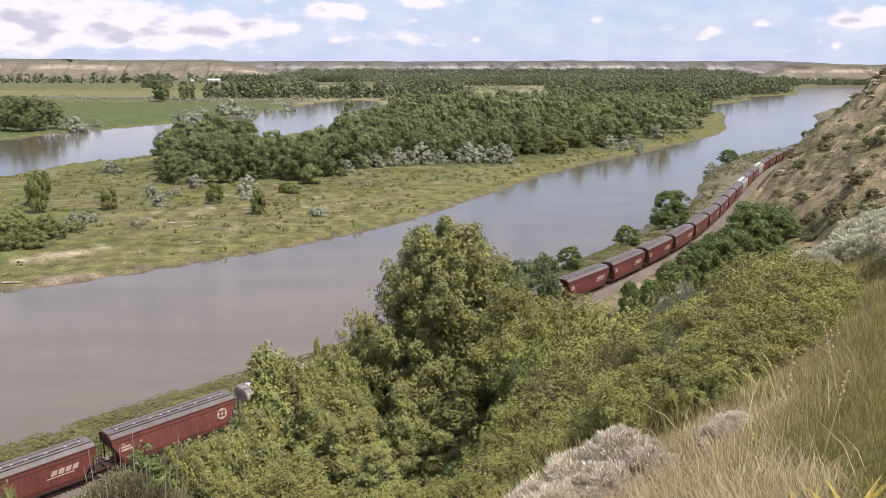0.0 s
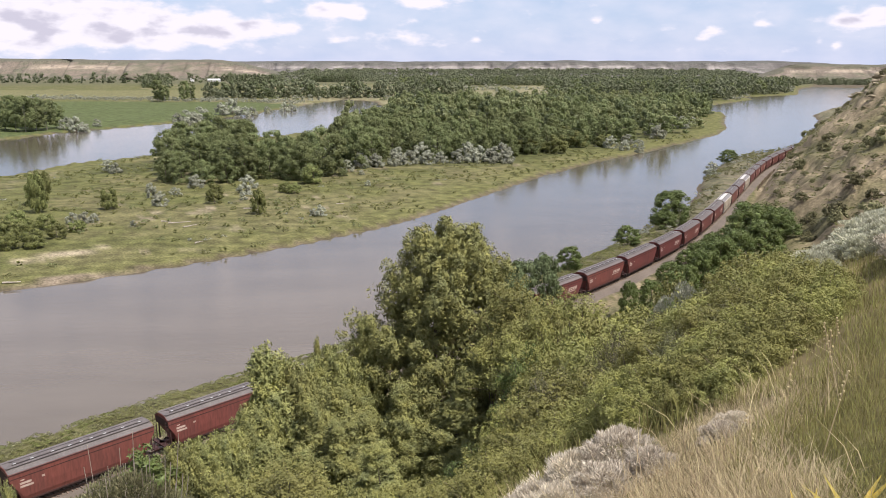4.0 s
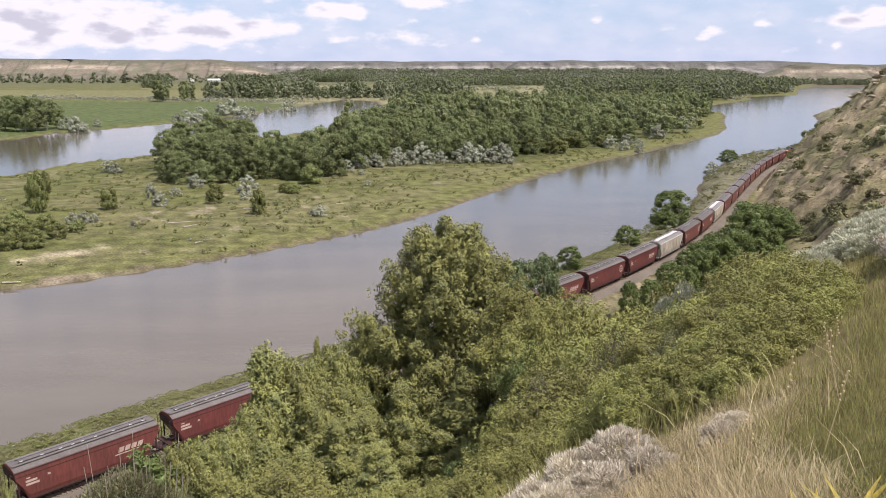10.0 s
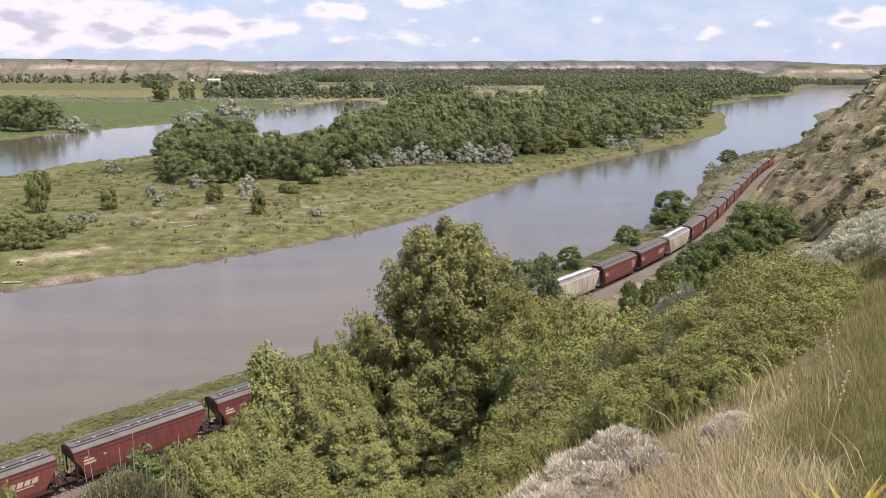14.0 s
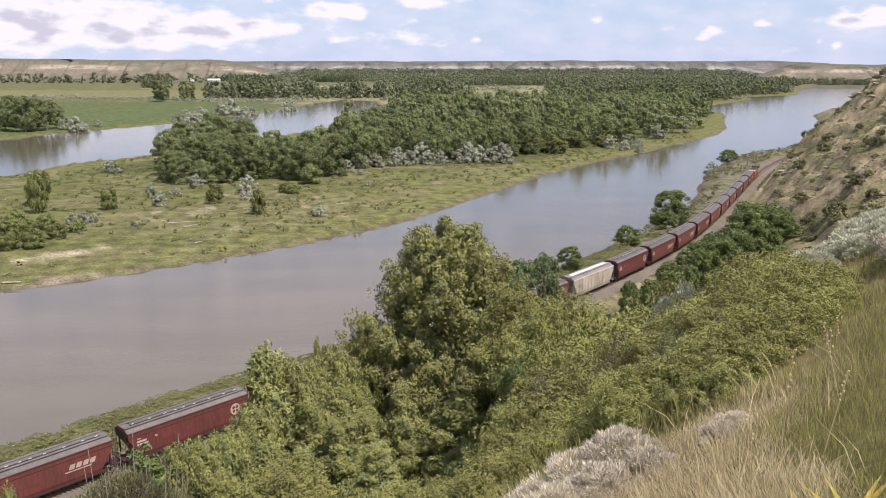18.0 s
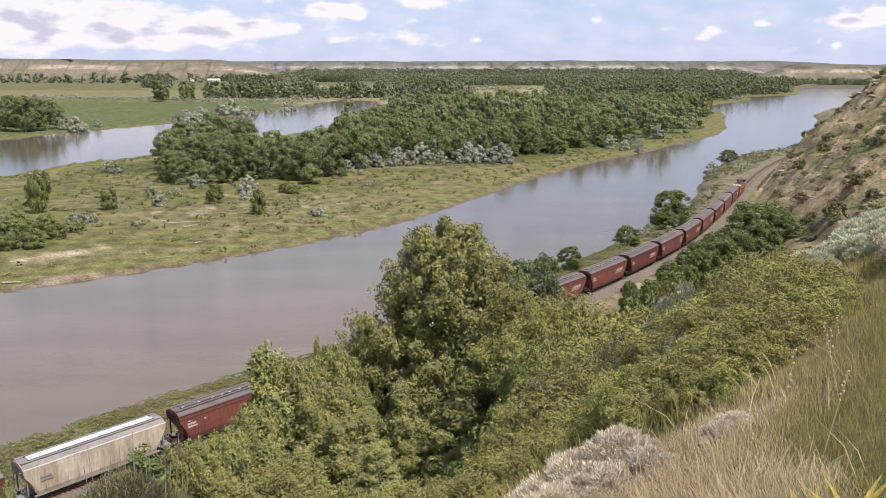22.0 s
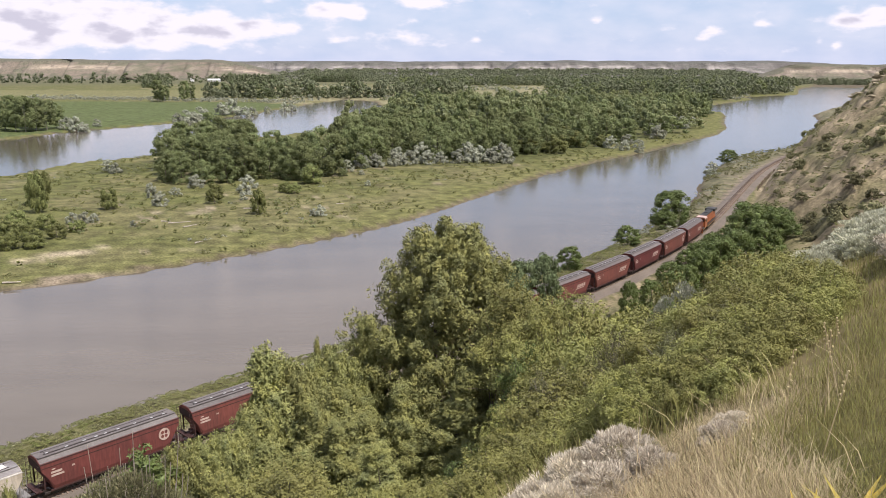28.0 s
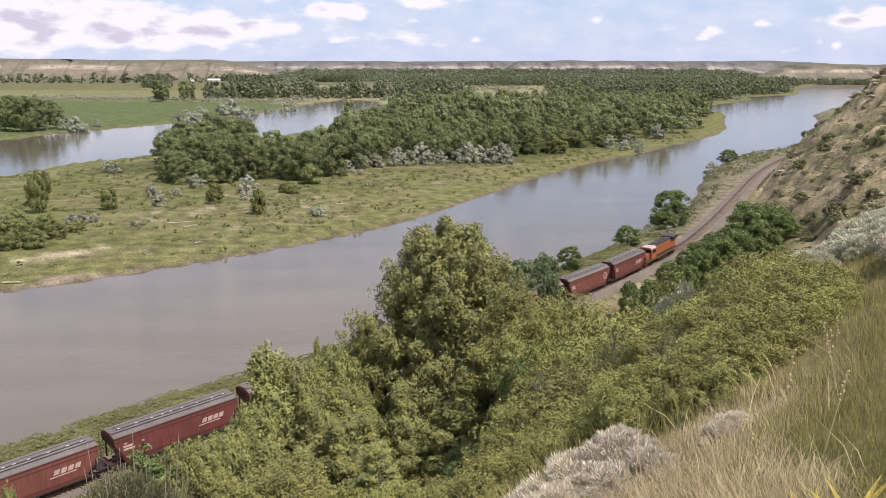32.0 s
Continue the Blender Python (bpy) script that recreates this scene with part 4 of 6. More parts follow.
def knob():
    """A rounded block of 24 faces, the solid inside of a foliage lobe."""
    g = np.array([-1.0, 0.0, 1.0])
    verts, faces = [], []
    for axis in range(3):
        for side in (-1, 1):
            base = len(verts)
            for u in g:
                for v in g:
                    p = [u, v]
                    p.insert(axis, side)
                    verts.append(p)
            for i in range(2):
                for j in range(2):
                    q = [base + i * 3 + j, base + (i + 1) * 3 + j, base + (i + 1) * 3 + j + 1, base + i * 3 + j + 1]
                    faces.append(q if (side > 0) != (axis == 1) else q[::-1])
    return unit(np.array(verts)), np.array(faces)


KNOB = knob()


def solid_lobes(r, centres, radius):
    """An uneven knob in every lobe of a crown."""
    kv, kf = KNOB
    bump = 0.86 + 0.30 * np.abs(np.sin(kv @ r.normal(size=(3, len(centres))) * 2.2)).T[..., None]
    v = centres[:, None] + kv[None] * radius[:, None, None] * bump * (1, 1, 0.85)
    return v.reshape(-1, 3), (kf[None] + (np.arange(len(centres)) * len(kv))[:, None, None]).reshape(-1, 4)


def tree_lobes(r, h, w, low, n, shape="round"):
    """Lobe centres filling an uneven crown from low*h to h, w wide, denser towards its skin."""
    t = r.random(n) ** (0.9 if shape != "dome" else 1.15)
    z = h * (low + (0.96 - low) * t)
    if shape == "cone":
        env = (np.clip(1 - t, 0, 1) ** 0.72 * 0.97 + 0.03) * (0.76 + 0.46 * r.random(n))
    elif shape == "pillar":
        env = np.minimum(1.0, np.clip((1.0 - t) / 0.22, 0.02, 1) ** 0.6) * (0.80 + 0.30 * r.random(n))
    elif shape == "dome":
        env = np.sqrt(np.clip(1 - t ** 2.2, 0.03, 1))
    else:
        env = np.sqrt(np.clip(1 - ((t - 0.42) / 0.62) ** 2, 0.05, 1))
    a = r.random(n) * 2 * math.pi
    p1, p2 = r.random() * 6, r.random() * 6
    bulge = 1 + 0.20 * np.sin(3 * a + p1) * np.sin(5 * t + p2) + 0.13 * np.sin(7 * a + p2) * np.sin(13 * t + p1)
    rr = w / 2 * env * bulge * (0.35 + 0.65 * r.random(n)) ** 0.45
    return np.c_[np.cos(a) * rr, np.sin(a) * rr, z]


def trunk_mesh(r, h, w, low, limbs, thick):
    """A tapered, slightly bent trunk whose limbs grow out of it: one closed skin."""
    bm = bmesh.new()
    n, rings = 6, []
    for k in range(7):
        f = k / 6
        c = Vector((0.05 * h * math.sin(2.1 * f + r.random() * 0.5) * f, 0.05 * h * math.sin(1.3 * f + 1) * f, -0.4 + f * h * 0.85))
        rad = thick * (1 - 0.88 * f) * (1.25 if k == 0 else 1)
        rings.append([bm.verts.new(c + Vector((rad * math.cos(2 * math.pi * i / n), rad * math.sin(2 * math.pi * i / n), 0))) for i in range(n)])
    free = [(k, i) for k in range(max(1, int(low * 6)), 6) for i in range(n)]
    r.shuffle(free)
    limb = {tuple(q) for q in free[:limbs]}
    for k in range(6):
        for i in range(n):
            q = [rings[k][i], rings[k][(i + 1) % n], rings[k + 1][(i + 1) % n], rings[k + 1][i]]
            if (k, i) not in limb:
                bm.faces.new(q)
                continue
            # a limb grows out of a collar in this face and rises outwards
            c = sum((v.co for v in q), Vector()) / 4
            a = 2 * math.pi * (i + 0.5) / n
            reach, girth = w * 0.30 * (1.1 - k / 7), thick * (0.42 - 0.04 * k)
            tip = c + Vector((math.cos(a) * reach, math.sin(a) * reach, h * (0.10 + 0.10 * r.random())))
            across = [(v.co - c) * Vector((0.6, 0.6, 0)) + Vector((0, 0, math.copysign(girth, v.co.z - c.z))) for v in q]
            collar, top = [bm.verts.new(c + d) for d in across], [bm.verts.new(tip + d * 0.2) for d in across]
            for low_ring, high_ring in ((q, collar), (collar, top)):
                for j in range(4):
                    bm.faces.new((low_ring[j], low_ring[(j + 1) % 4], high_ring[(j + 1) % 4], high_ring[j]))
            bm.faces.new(top)
    bm.faces.new(rings[0][::-1])
    bm.faces.new(rings[-1])
    return bm


def plant(seed, name, label, category, group, h, w, low, nlobes, per, leaf, lobe_r, leafm, barkm, thick, limbs=7, shape="round", long=1.0, upright=None, flat=0.6, solid=0.0):
    """A tree or shrub: trunk with limbs, and a crown of many small leaves."""
    r = np.random.default_rng(seed)
    t = thing(name, label, category, group)
    part("trunk", trunk_mesh(r, h, w, low, limbs, thick), barkm, t)
    lobes = tree_lobes(r, h, w, low, nlobes, shape)
    radii = lobe_r * (0.6 + 0.7 * r.random(nlobes))
    pos, out = crown_points(r, lobes, per, radii)
    away = unit(pos * (1, 1, 0) + (0, 0, 0.25 * w))
    v, f = leaf_quads(pos, unit(out + 0.6 * away), np.full(len(pos), leaf), r, long, flat, None if upright is None else out + away * 0.5 + np.array((0, 0, upright)))
    if solid:
        kv, kf = solid_lobes(r, lobes, radii * solid)
        v, f = np.vstack([v, kv]), np.vstack([f, kf + len(v)])
    part("crown", mesh_np("crown", v, f, leafm, bool(solid)), None, t)
    return t


def place(x, y, size=1.0, turn=None, sink=0.05, tall=None):
    z = float(ground_z(np.array([x]), np.array([y]))[0]) - sink
    turn = rng.random() * 6.28 if turn is None else turn
    return Matrix.LocRotScale((x, y, z), Euler((0, 0, turn)), (size, size, size * (0.92 + 0.16 * rng.random()) if tall is None else tall))


def copies(kinds, spots, full=None, squat=True):
    """Things of these kinds at the spots (x, y, size) or (x, y, height, width) with the kinds' own size in full; the first ones are the kinds themselves."""
    for i, q in enumerate(spots):
        k = kinds[i % len(kinds)]
        if full:
            h, w = full[i % len(kinds)]
            tall = q[2] / h if squat else min(max(q[2] / h, 0.85 * q[3] / w), 1.6 * q[3] / w)
            m = place(q[0], q[1], q[3] / w, None, 0.05 + (tall * h - q[2]), tall)
        else:
            m = place(q[0], q[1], q[2])
        if i >= len(kinds):
            k = copy_thing(k, Matrix())
        k.matrix_basis = m


def scatter(n, x0, x1, y0, y1, keep, gap, seed):
    """Spots at random, at least gap apart, where keep(x, y) holds."""
    r = np.random.default_rng(seed)
    x, y = x0 + (x1 - x0) * r.random(n), y0 + (y1 - y0) * r.random(n)
    ok = keep(x, y)
    x, y = x[ok], y[ok]
    cells, out = {}, []
    for a, b in zip(x, y):
        c = (int(a // gap), int(b // gap))
        if all((a - p) ** 2 + (b - q) ** 2 > gap * gap for i in (-1, 0, 1) for j in (-1, 0, 1) for p, q in cells.get((c[0] + i, c[1] + j), ())):
            cells.setdefault(c, []).append((a, b))
            out.append((a, b))
    return np.array(out).reshape(-1, 2)


def island(x, y, margin=12):
    return (x > line_x(BACK_SHORE, y) + margin) & (x < line_x(ISLE_SHORE, y) - margin)


FOREST_EDGE = np.array([(-134.0, 372), (-112, 356), (-54, 362), (-40, 405), (-22, 445), (36, 456), (72, 505), (112, 545), (160, 600), (205, 680), (260, 830), (330, 1000), (470, 1380), (700, 1750)])


def in_forest(x, y):
    return island(x, y, 16) & (y > np.interp(x, FOREST_EDGE[:, 0], FOREST_EDGE[:, 1])) & (x / y > -0.342) & (fnoise(x, y, 38, 99, 2) > 0.22) & ~((x / y > -0.232) & (x / y < -0.128) & (y > 415) & (y < 1300))


def in_view(x, y):
    return (np.abs(x) < 0.60 * y + 12) & (y > 0)


def woods(name, label, spots, height, width, nl, per, leaf, mat, seed, category="woods", low=0.03, up=0.1, lift=None):
    """A joined mass of trees or brush too many to count."""
    r = np.random.default_rng(seed)
    z = ground_z(spots[:, 0], spots[:, 1]) if lift is None else lift(spots[:, 0], spots[:, 1])
    vs, fs, pr, which, n = [], [], [], [], 0
    kinds = len(mat) if isinstance(mat, list) else 1
    for k in range(6):
        lob = tree_lobes(r, 1.0, 1.0, low, nl)
        rad = 0.19 * (0.6 + 0.7 * r.random(nl))
        pr.append(crown_points(r, lob, per, rad) + solid_lobes(r, lob, rad * (0.56 if category == "woods" else 0.25)))
    for i, (x, y) in enumerate(spots):
        p, o, kv, kf = pr[i % 6]
        h, w = height * (0.5 + 0.75 * r.random()), width * (0.65 + 0.65 * r.random())
        a = r.random() * 6.28
        turn = np.array(((math.cos(a) * w, math.sin(a) * w, 0), (-math.sin(a) * w, math.cos(a) * w, 0), (0, 0, h)))
        q, kv = p @ turn + (x, y, z[i]), kv @ turn + (x, y, z[i])
        ball = unit(q - (x, y, z[i] + 0.35 * h))
        lv, lf = leaf_quads(q, unit(o @ turn / w + 0.5 * ball + (0, 0, up * 0.6)), np.full(len(q), leaf), r, 1.0, 0.62)
        vs += [lv, kv]
        fs += [lf + n, kf + n + len(lv)]
        n += len(lv) + len(kv)
        which += [r.integers(0, kinds)] * (len(lf) + len(kf))
    ob = new(name, mesh_np(name, np.vstack(vs), np.vstack(fs), mat, True, which))
    return tagged(ob, label, category, kind="stuff")


# -- the wooded island
cotton = [plant(100 + k, "cottonwood", "leafy green cottonwood tree on the wooded island", "tree", "cottonwoods on the island", h, w, 0.0, 40, 84, 0.25, 1.55, M_COTTON, M_BARK, 0.2, flat=0.6, solid=0.54)
          for k, (h, w) in enumerate(((13, 9), (15, 10), (11.5, 9.5), (14, 8), (12.5, 10)))]
spots = scatter(9000, -150, 330, 335, 1150, in_forest, 11.0, 5)
spots = spots[np.argsort(spots[:, 1] + 0.25 * spots[:, 0])]
front, back = spots[:170], spots[170:][np.random.default_rng(9).random(len(spots) - 170) < 0.50]
szs = 0.62 + 0.75 * fnoise(front[:, 0], front[:, 1], 45, 91, 3) + 0.45 * rng.random(len(front)) ** 1.5
edge = [(-122, 360, 0.95), (-113, 353, 1.0), (-103, 352, 0.95), (-94, 355, 0.9), (-86, 363, 1.0), (-78, 370, 1.05), (-68, 366, 0.9), (-58, 354, 0.75), (-72, 385, 1.2), (-60, 392, 1.0), (-50, 415, 0.9), (-82, 398, 1.25), (-96, 380, 1.1)]
copies(cotton, [(x, y, s) for (x, y), s in zip(front, szs)] + edge)
woods("woods", "dense green cottonwood forest covering the island", back, 18, 16.0, 18, 36, 0.60, [M_COTTON, M_PALECOTTON, M_DEEPCOTTON, M_PALECOTTON, M_COTTON], 201)
def far_ok(x, y):
    """Where the far woods stand: behind a long pale clearing, and thinner in patches."""
    q = x / y
    open_land = ((q < 0.128) & (y < 2350)) | ((q >= 0.128) & (y < 1330))
    return (water_depth(x, y) < -25) & (x < line_x(ISLE_SHORE, y) - 20) & (x > -160 + (y - 1150) * -0.05) & ~open_land & (fnoise(x, y, 180, 95, 3) > 0.38)


def field_rows(x, y):
    q = x / y
    row = (q > -0.285) & (q < 0.03) & (np.abs(y - 1480 - 0.15 * x) < 50) & (fnoise(x, y, 70, 94, 2) > 0.20)
    third = (q > -0.36) & (q < -0.1) & (y > 1900) & (y < 3100) & (fnoise(x, y, 210, 96, 3) > 0.58)
    yard = (np.abs(q + 0.292) < 0.036) & (y < 3010)
    return (row | third) & ~(yard & ~row)


deep = scatter(9000, -160, 1050, 1150, 3000, far_ok, 17, 6)
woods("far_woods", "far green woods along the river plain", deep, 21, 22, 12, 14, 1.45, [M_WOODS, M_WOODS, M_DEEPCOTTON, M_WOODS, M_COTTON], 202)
hedges = scatter(16000, -1600, 60, 1380, 3200, field_rows, 11.5, 8)
woods("field_woods", "rows of trees and scrub between the fields", hedges, 26, 20, 12, 16, 1.25, [M_WOODS, M_DEEPCOTTON, M_WOODS], 203)
clumps = [(-1424, 18), (-1349, 22), (-1302, 22), (-1241, 18), (-1201, 15), (-1108, 36), (-1046, 25), (-973, 24), (-902, 15), (-800, 13)]
r4 = np.random.default_rng(44)
rowspots = np.array([(x + d, 2700 + 25 * r4.normal()) for x, half in clumps for d in np.arange(-half, half + 1, 9.0)])
rowspots = np.vstack([rowspots, [(-845 + 8 * k, 3040 + 12 * (k % 3)) for k in range(10)]])
woods("bluff_foot_trees", "dark tree clumps standing before the long bluff", rowspots, 27, 19, 12, 14, 1.5, [M_WOODS, M_DEEPCOTTON], 216)
lowscrub = scatter(6000, -900, -100, 1150, 1800, lambda x, y: (x / y > -0.5) & (np.abs(y + 0.35 * x - 1150) < 40) & (x < line_x(FIELD_SHORE, y) - 10), 9, 18)
woods("field_scrub", "low grey scrub along the field's far edge", lowscrub, 5, 9, 7, 12, 0.7, M_SILVER, 213, "brush")
pale = scatter(5000, -330, 330, 1180, 2300, lambda x, y: (x / y > -0.21) & (x / y < 0.128) & (water_depth(x, y) < -12) & (((np.abs(y - 1345 - 0.2 * x) < 28) & (x < 30)) | (fnoise(x, y, 60, 93, 2) > 0.66)), 11, 21)
woods("clearing_scrub", "silvery scrub in the pale clearing beyond the island", pale, 7, 11, 8, 14, 0.75, [M_SILVER, M_SILVER, M_COTTON], 217, "brush")
fringe = scatter(4000, 300, 900, 1300, 2300, lambda x, y: (x < line_x(ISLE_SHORE, y) - 14) & (x > line_x(ISLE_SHORE, y) - 60) & (fnoise(x, y, 50, 92, 2) > 0.4), 13, 22)
woods("bend_scrub", "silvery willow scrub along the far shore", fringe, 7, 12, 8, 12, 0.95, [M_SILVER, M_COTTON], 218, "brush")
eastwood = scatter(3000, 950, 1700, 2450, 3000, lambda x, y: (np.abs(y - 2650) < 90), 17, 19)
woods("bend_woods", "dark trees along the far river bend", eastwood, 17, 20, 10, 14, 1.4, M_WOODS, 214)
bench = scatter(5000, -900, 1300, 3000, 3600, lambda x, y: (fnoise(x, y, 150, 98, 3) > 0.3) & (x > -760 + 0.3 * (y - 3000)) & (x < 1250), 27, 20)
woods("bench_woods", "dark green woods covering the low far bench", bench, 15, 40, 10, 14, 2.2, M_WOODS, 215, lift=lambda x, y: 40 * np.interp((y - 3020) / 560, (0, 0.3, 0.72, 1), (0, 0.2, 0.82, 0.92)) * smooth01((x + 1000) / 300) * smooth01((1650 - x) / 600))

silver = [plant(120 + k, "silver_shrub", "silvery grey-green shrub at the forest's edge", "shrub", "silver shrubs on the floodplain", 6, 7, 0.03, 40, 60, 0.19, 0.95, M_SILVER, M_BARK, 0.14, 6, "dome", flat=0.75, solid=0.52) for k in range(3)]
copies(silver, [(-46, 392, .95), (-41, 408, 1.2), (-34, 414, 1.05), (-24, 438, 1.35), (-12, 446, 1.65), (-4, 458, 1.4), (13, 447, 1.5), (20, 441, 1.3), (31, 438, 1.75), (26, 440, 1.1), (121, 540, 1.2), (124, 521, 1.0), (153, 590, 1.6),
                (200, 690, 1.6), (214, 715, 1.4), (-161, 394, 0.95), (-156, 390, .8), (-78, 323, 1.15), (-103, 339, .95), (-102, 292, .8), (-104, 316, .65), (-112, 313, .65), (-64, 446, 1.2)])
copies([copy_thing(silver[0], Matrix()), copy_thing(silver[1], Matrix())], [(-119, 259, .55), (-115, 259, .6), (-113, 261, .5), (-42, 276, .6), (-44, 275, .45), (-41, 412, 1.0), (-33, 414, 1.0), (-25, 420, 1.15), (-17, 424, 1.2), (-8, 428, 1.25), (-1, 430, 1.0), (8, 432, 1.1), (16, 433, 1.2), (25, 434, 1.3), (34, 435, 1.1), (106, 521, 1.3), (112, 508, 1.0), (120, 502, .8), (156, 618, 1.5), (166, 630, 1.4), (178, 660, 1.5), (192, 692, 1.6), (211, 734, 1.7), (240, 810, 1.6), (-118, 328, .6), (-75, 305, .45), (-32, 347, .4), (-98, 255, .3), (-38, 381, .4)])
copies([copy_thing(silver[2], Matrix()), copy_thing(silver[1], Matrix())], [(-311, 684, 1.8), (-300, 676, 2.0), (-296, 680, 1.6), (-304, 726, 1.1), (-253, 790, 1.5), (-247, 799, 2.2), (-241, 808, 1.8), (-242, 827, 2.3), (-239, 899, 2.3), (-231, 910, 2.8), (-215, 899, 2.0), (-212, 922, 1.8), (-208, 985, 1.5), (-193, 1012, 1.8), (-187, 1027, 1.7)])
willow = [plant(130 + k, "willow_shrub", "green willow shrub on the grassy island", "shrub", "willow shrubs on the island", 5, 5, 0.03, 36, 56, 0.16, 0.95, M_WILLOW, M_BARK, 0.12, 6, "round", flat=0.75, solid=0.52) for k in range(3)]
copies(willow, [(-140, 280, 12.8, 6), (-149, 296, 11.4, 6), (-148, 300, 12.6, 6), (-118, 286, 7.6, 6), (-84, 298, 7.1, 6), (-63, 276, 8.7, 5), (-63, 326, 4.6, 5), (-59, 323, 4.1, 5), (-122, 248, 5.2, 5), (-131, 248, 6.1, 6), (-123, 239, 5.0, 5), (-124, 231, 6.0, 7)], [(5, 5)] * 3)
copies([copy_thing(w, Matrix()) for w in willow], [(-114, 223, 5.0, 6), (-113, 235, 4.1, 5), (-120, 220, 5.0, 6), (56, 492, 9.0, 13), (67, 486, 10.5, 13), (85, 521, 11.0, 13), (47, 486, 7.5, 10), (81, 549, 11, 13), (-56, 351, 8.4, 8), (104, 530, 8, 11), (-127, 240, 4.6, 6), (-112, 246, 3.6, 5)], [(5, 5)] * 3)
tallw = [plant(140 + k, "cottonwood", "tall cottonwood on the far bank of the side channel", "tree", "cottonwoods on the far bank", 22, 14, 0.14, 44, 80, 0.38, 2.4, M_COTTON, M_PALEBARK, 0.35, flat=0.75, solid=0.54) for k in range(2)]
copies(tallw, [(-356, 672, 1.0), (-342, 661, 1.1), (-333, 659, 1.2), (-331, 672, 1.15), (-328, 684, 1.1), (-326, 698, 0.9), (-368, 705, 1.25), (-359, 726, 1.2), (-345, 690, 1.1), (-375, 690, 1.2), (-431, 1259, 1.4), (-415, 1238, 1.2), (-397, 1281, 1.3), (-395, 1304, 1.2)])
brush = scatter(5200, -230, 230, 185, 620, lambda x, y: island(x, y, 4) & ~in_forest(x, y) & in_view(x, y) & (fnoise(x, y, 26, 77, 3) > 0.42), 2.0, 31)
woods("low_brush", "low green and brown brush scattered over the meadow", brush, 1.15, 2.4, 7, 18, 0.17, [M_MEADOW, M_MEADOW, M_PALECOTTON, M_MEADOW, M_WILLOW], 204, "brush", 0.02, 0.6)
brush2 = scatter(1500, -230, 230, 185, 620, lambda x, y: island(x, y, 9) & ~in_forest(x, y) & in_view(x, y) & (fnoise(x, y, 30, 78, 3) > 0.5), 3.2, 32)
woods("grey_brush", "low grey-brown sage scattered over the meadow", brush2, 0.8, 2.2, 6, 9, 0.17, [M_DRYSHRUB, M_SILVER, M_MEADOW], 205, "brush", 0.02, 0.6)


def bank_ok(x, y):
    u = track_side(x, y)
    return (u < -4.8) & (water_depth(x, y) < -0.9) & in_view(x, y)


bankb = np.vstack([scatter(4000, -20, 330, 230, 640, lambda x, y: bank_ok(x, y) & (x > line_x(NEAR_SHORE, y) - 1), 1.35, 33),
                   scatter(60000, -75, 70, 80, 230, lambda x, y: bank_ok(x, y) & (x > line_x(NEAR_SHORE, y) - 1) & (fnoise(x, y, 7, 83, 2) > 0.36), 1.0, 37)])
woods("bank_brush", "low green and grey brush along the near river bank", bankb, 0.50, 1.9, 8, 34, 0.055, [M_MEADOW, M_MEADOW, M_DRYSHRUB, M_MEADOW, M_WILLOW], 206, "brush", 0.02, 0.6)

banksage = scatter(9000, 40, 330, 225, 560, lambda x, y: (track_side(x, y) < -7.5) & (water_depth(x, y) < -0.6) & (x > line_x(NEAR_SHORE, y) - 1) & (fnoise(x, y, 12, 85, 2) > 0.34), 2.1, 38)
woods("bank_sage", "grey-green sage and willow scrub on the bank below the line", banksage, 1.5, 2.6, 8, 26, 0.14, [M_SILVER, M_DRYSHRUB, M_MEADOW, M_DRYSHRUB], 219, "brush", 0.02, 0.3)

# -- trees by the line
tree_near = [plant(150 + k, "riverside_tree", "dark green leafy tree beside the railway", "tree", "trees along the railway", 8, 8, 0.0, 90, 110, 0.13, 0.95, M_DARKBUSH, M_BARK, 0.14, 8, "round", flat=0.6, solid=0.52) for k in range(3)]
copies(tree_near, [(69.3, 246, 10.3, 11.5), (49.7, 216, 4.9, 6.8), (30.2, 189, 5.2, 5.4), (66, 240, 5.0, 7.0), (149, 428, 6.0, 9.5), (74.3, 195, 12.3, 12.3), (81.5, 199, 8.5, 9.0), (64.5, 178, 11.2, 10.6), (59.4, 172, 10.5, 8.3), (55.2, 168, 9.1, 7.3), (72.3, 182, 9.5, 10.1), (79.5, 190, 8.0, 9.0), (50, 163, 7.0, 6.0), (45.6, 156, 7.2, 5.5), (40, 152, 6.6, 5.0), (35.3, 149, 7.2, 4.0), (73, 209, 5.5, 6), (67.5, 200, 6, 6.5), (61.5, 191, 6, 6.5), (55.5, 182, 6, 6), (49.5, 173.5, 5.0, 5.5), (79, 217, 4.5, 5)], [(8, 8)] * 3)
bluet = [plant(156 + k, "riverside_tree", "blue-green bushy tree between the railway and the slope", "tree", "blue-green trees below the junipers", 8, 8, 0.0, 90, 100, 0.13, 0.95, M_BLUEGREEN, M_BARK, 0.14, 8, "round", flat=0.6, solid=0.52) for k in range(2)]
copies(bluet, [(15.2, 150, 10.8, 7.5), (20.3, 158, 10.2, 6.0), (19.2, 142, 10.6, 4.6), (12.0, 140, 12.5, 7.0)], [(8, 8)] * 2)
copies([copy_thing(silver[0], Matrix())], [(130, 396, 1.0), (127, 388, 0.7)])

# -- scrub on the bluff


def on_bluff(x, y):
    u = track_side(x, y)
    return (u > 9) & (u < 90) & (y > 120) & in_view(x, y) & (bluff_z(x, y) > spur_z(x, y)) & (bluff_z(x, y) > 7)


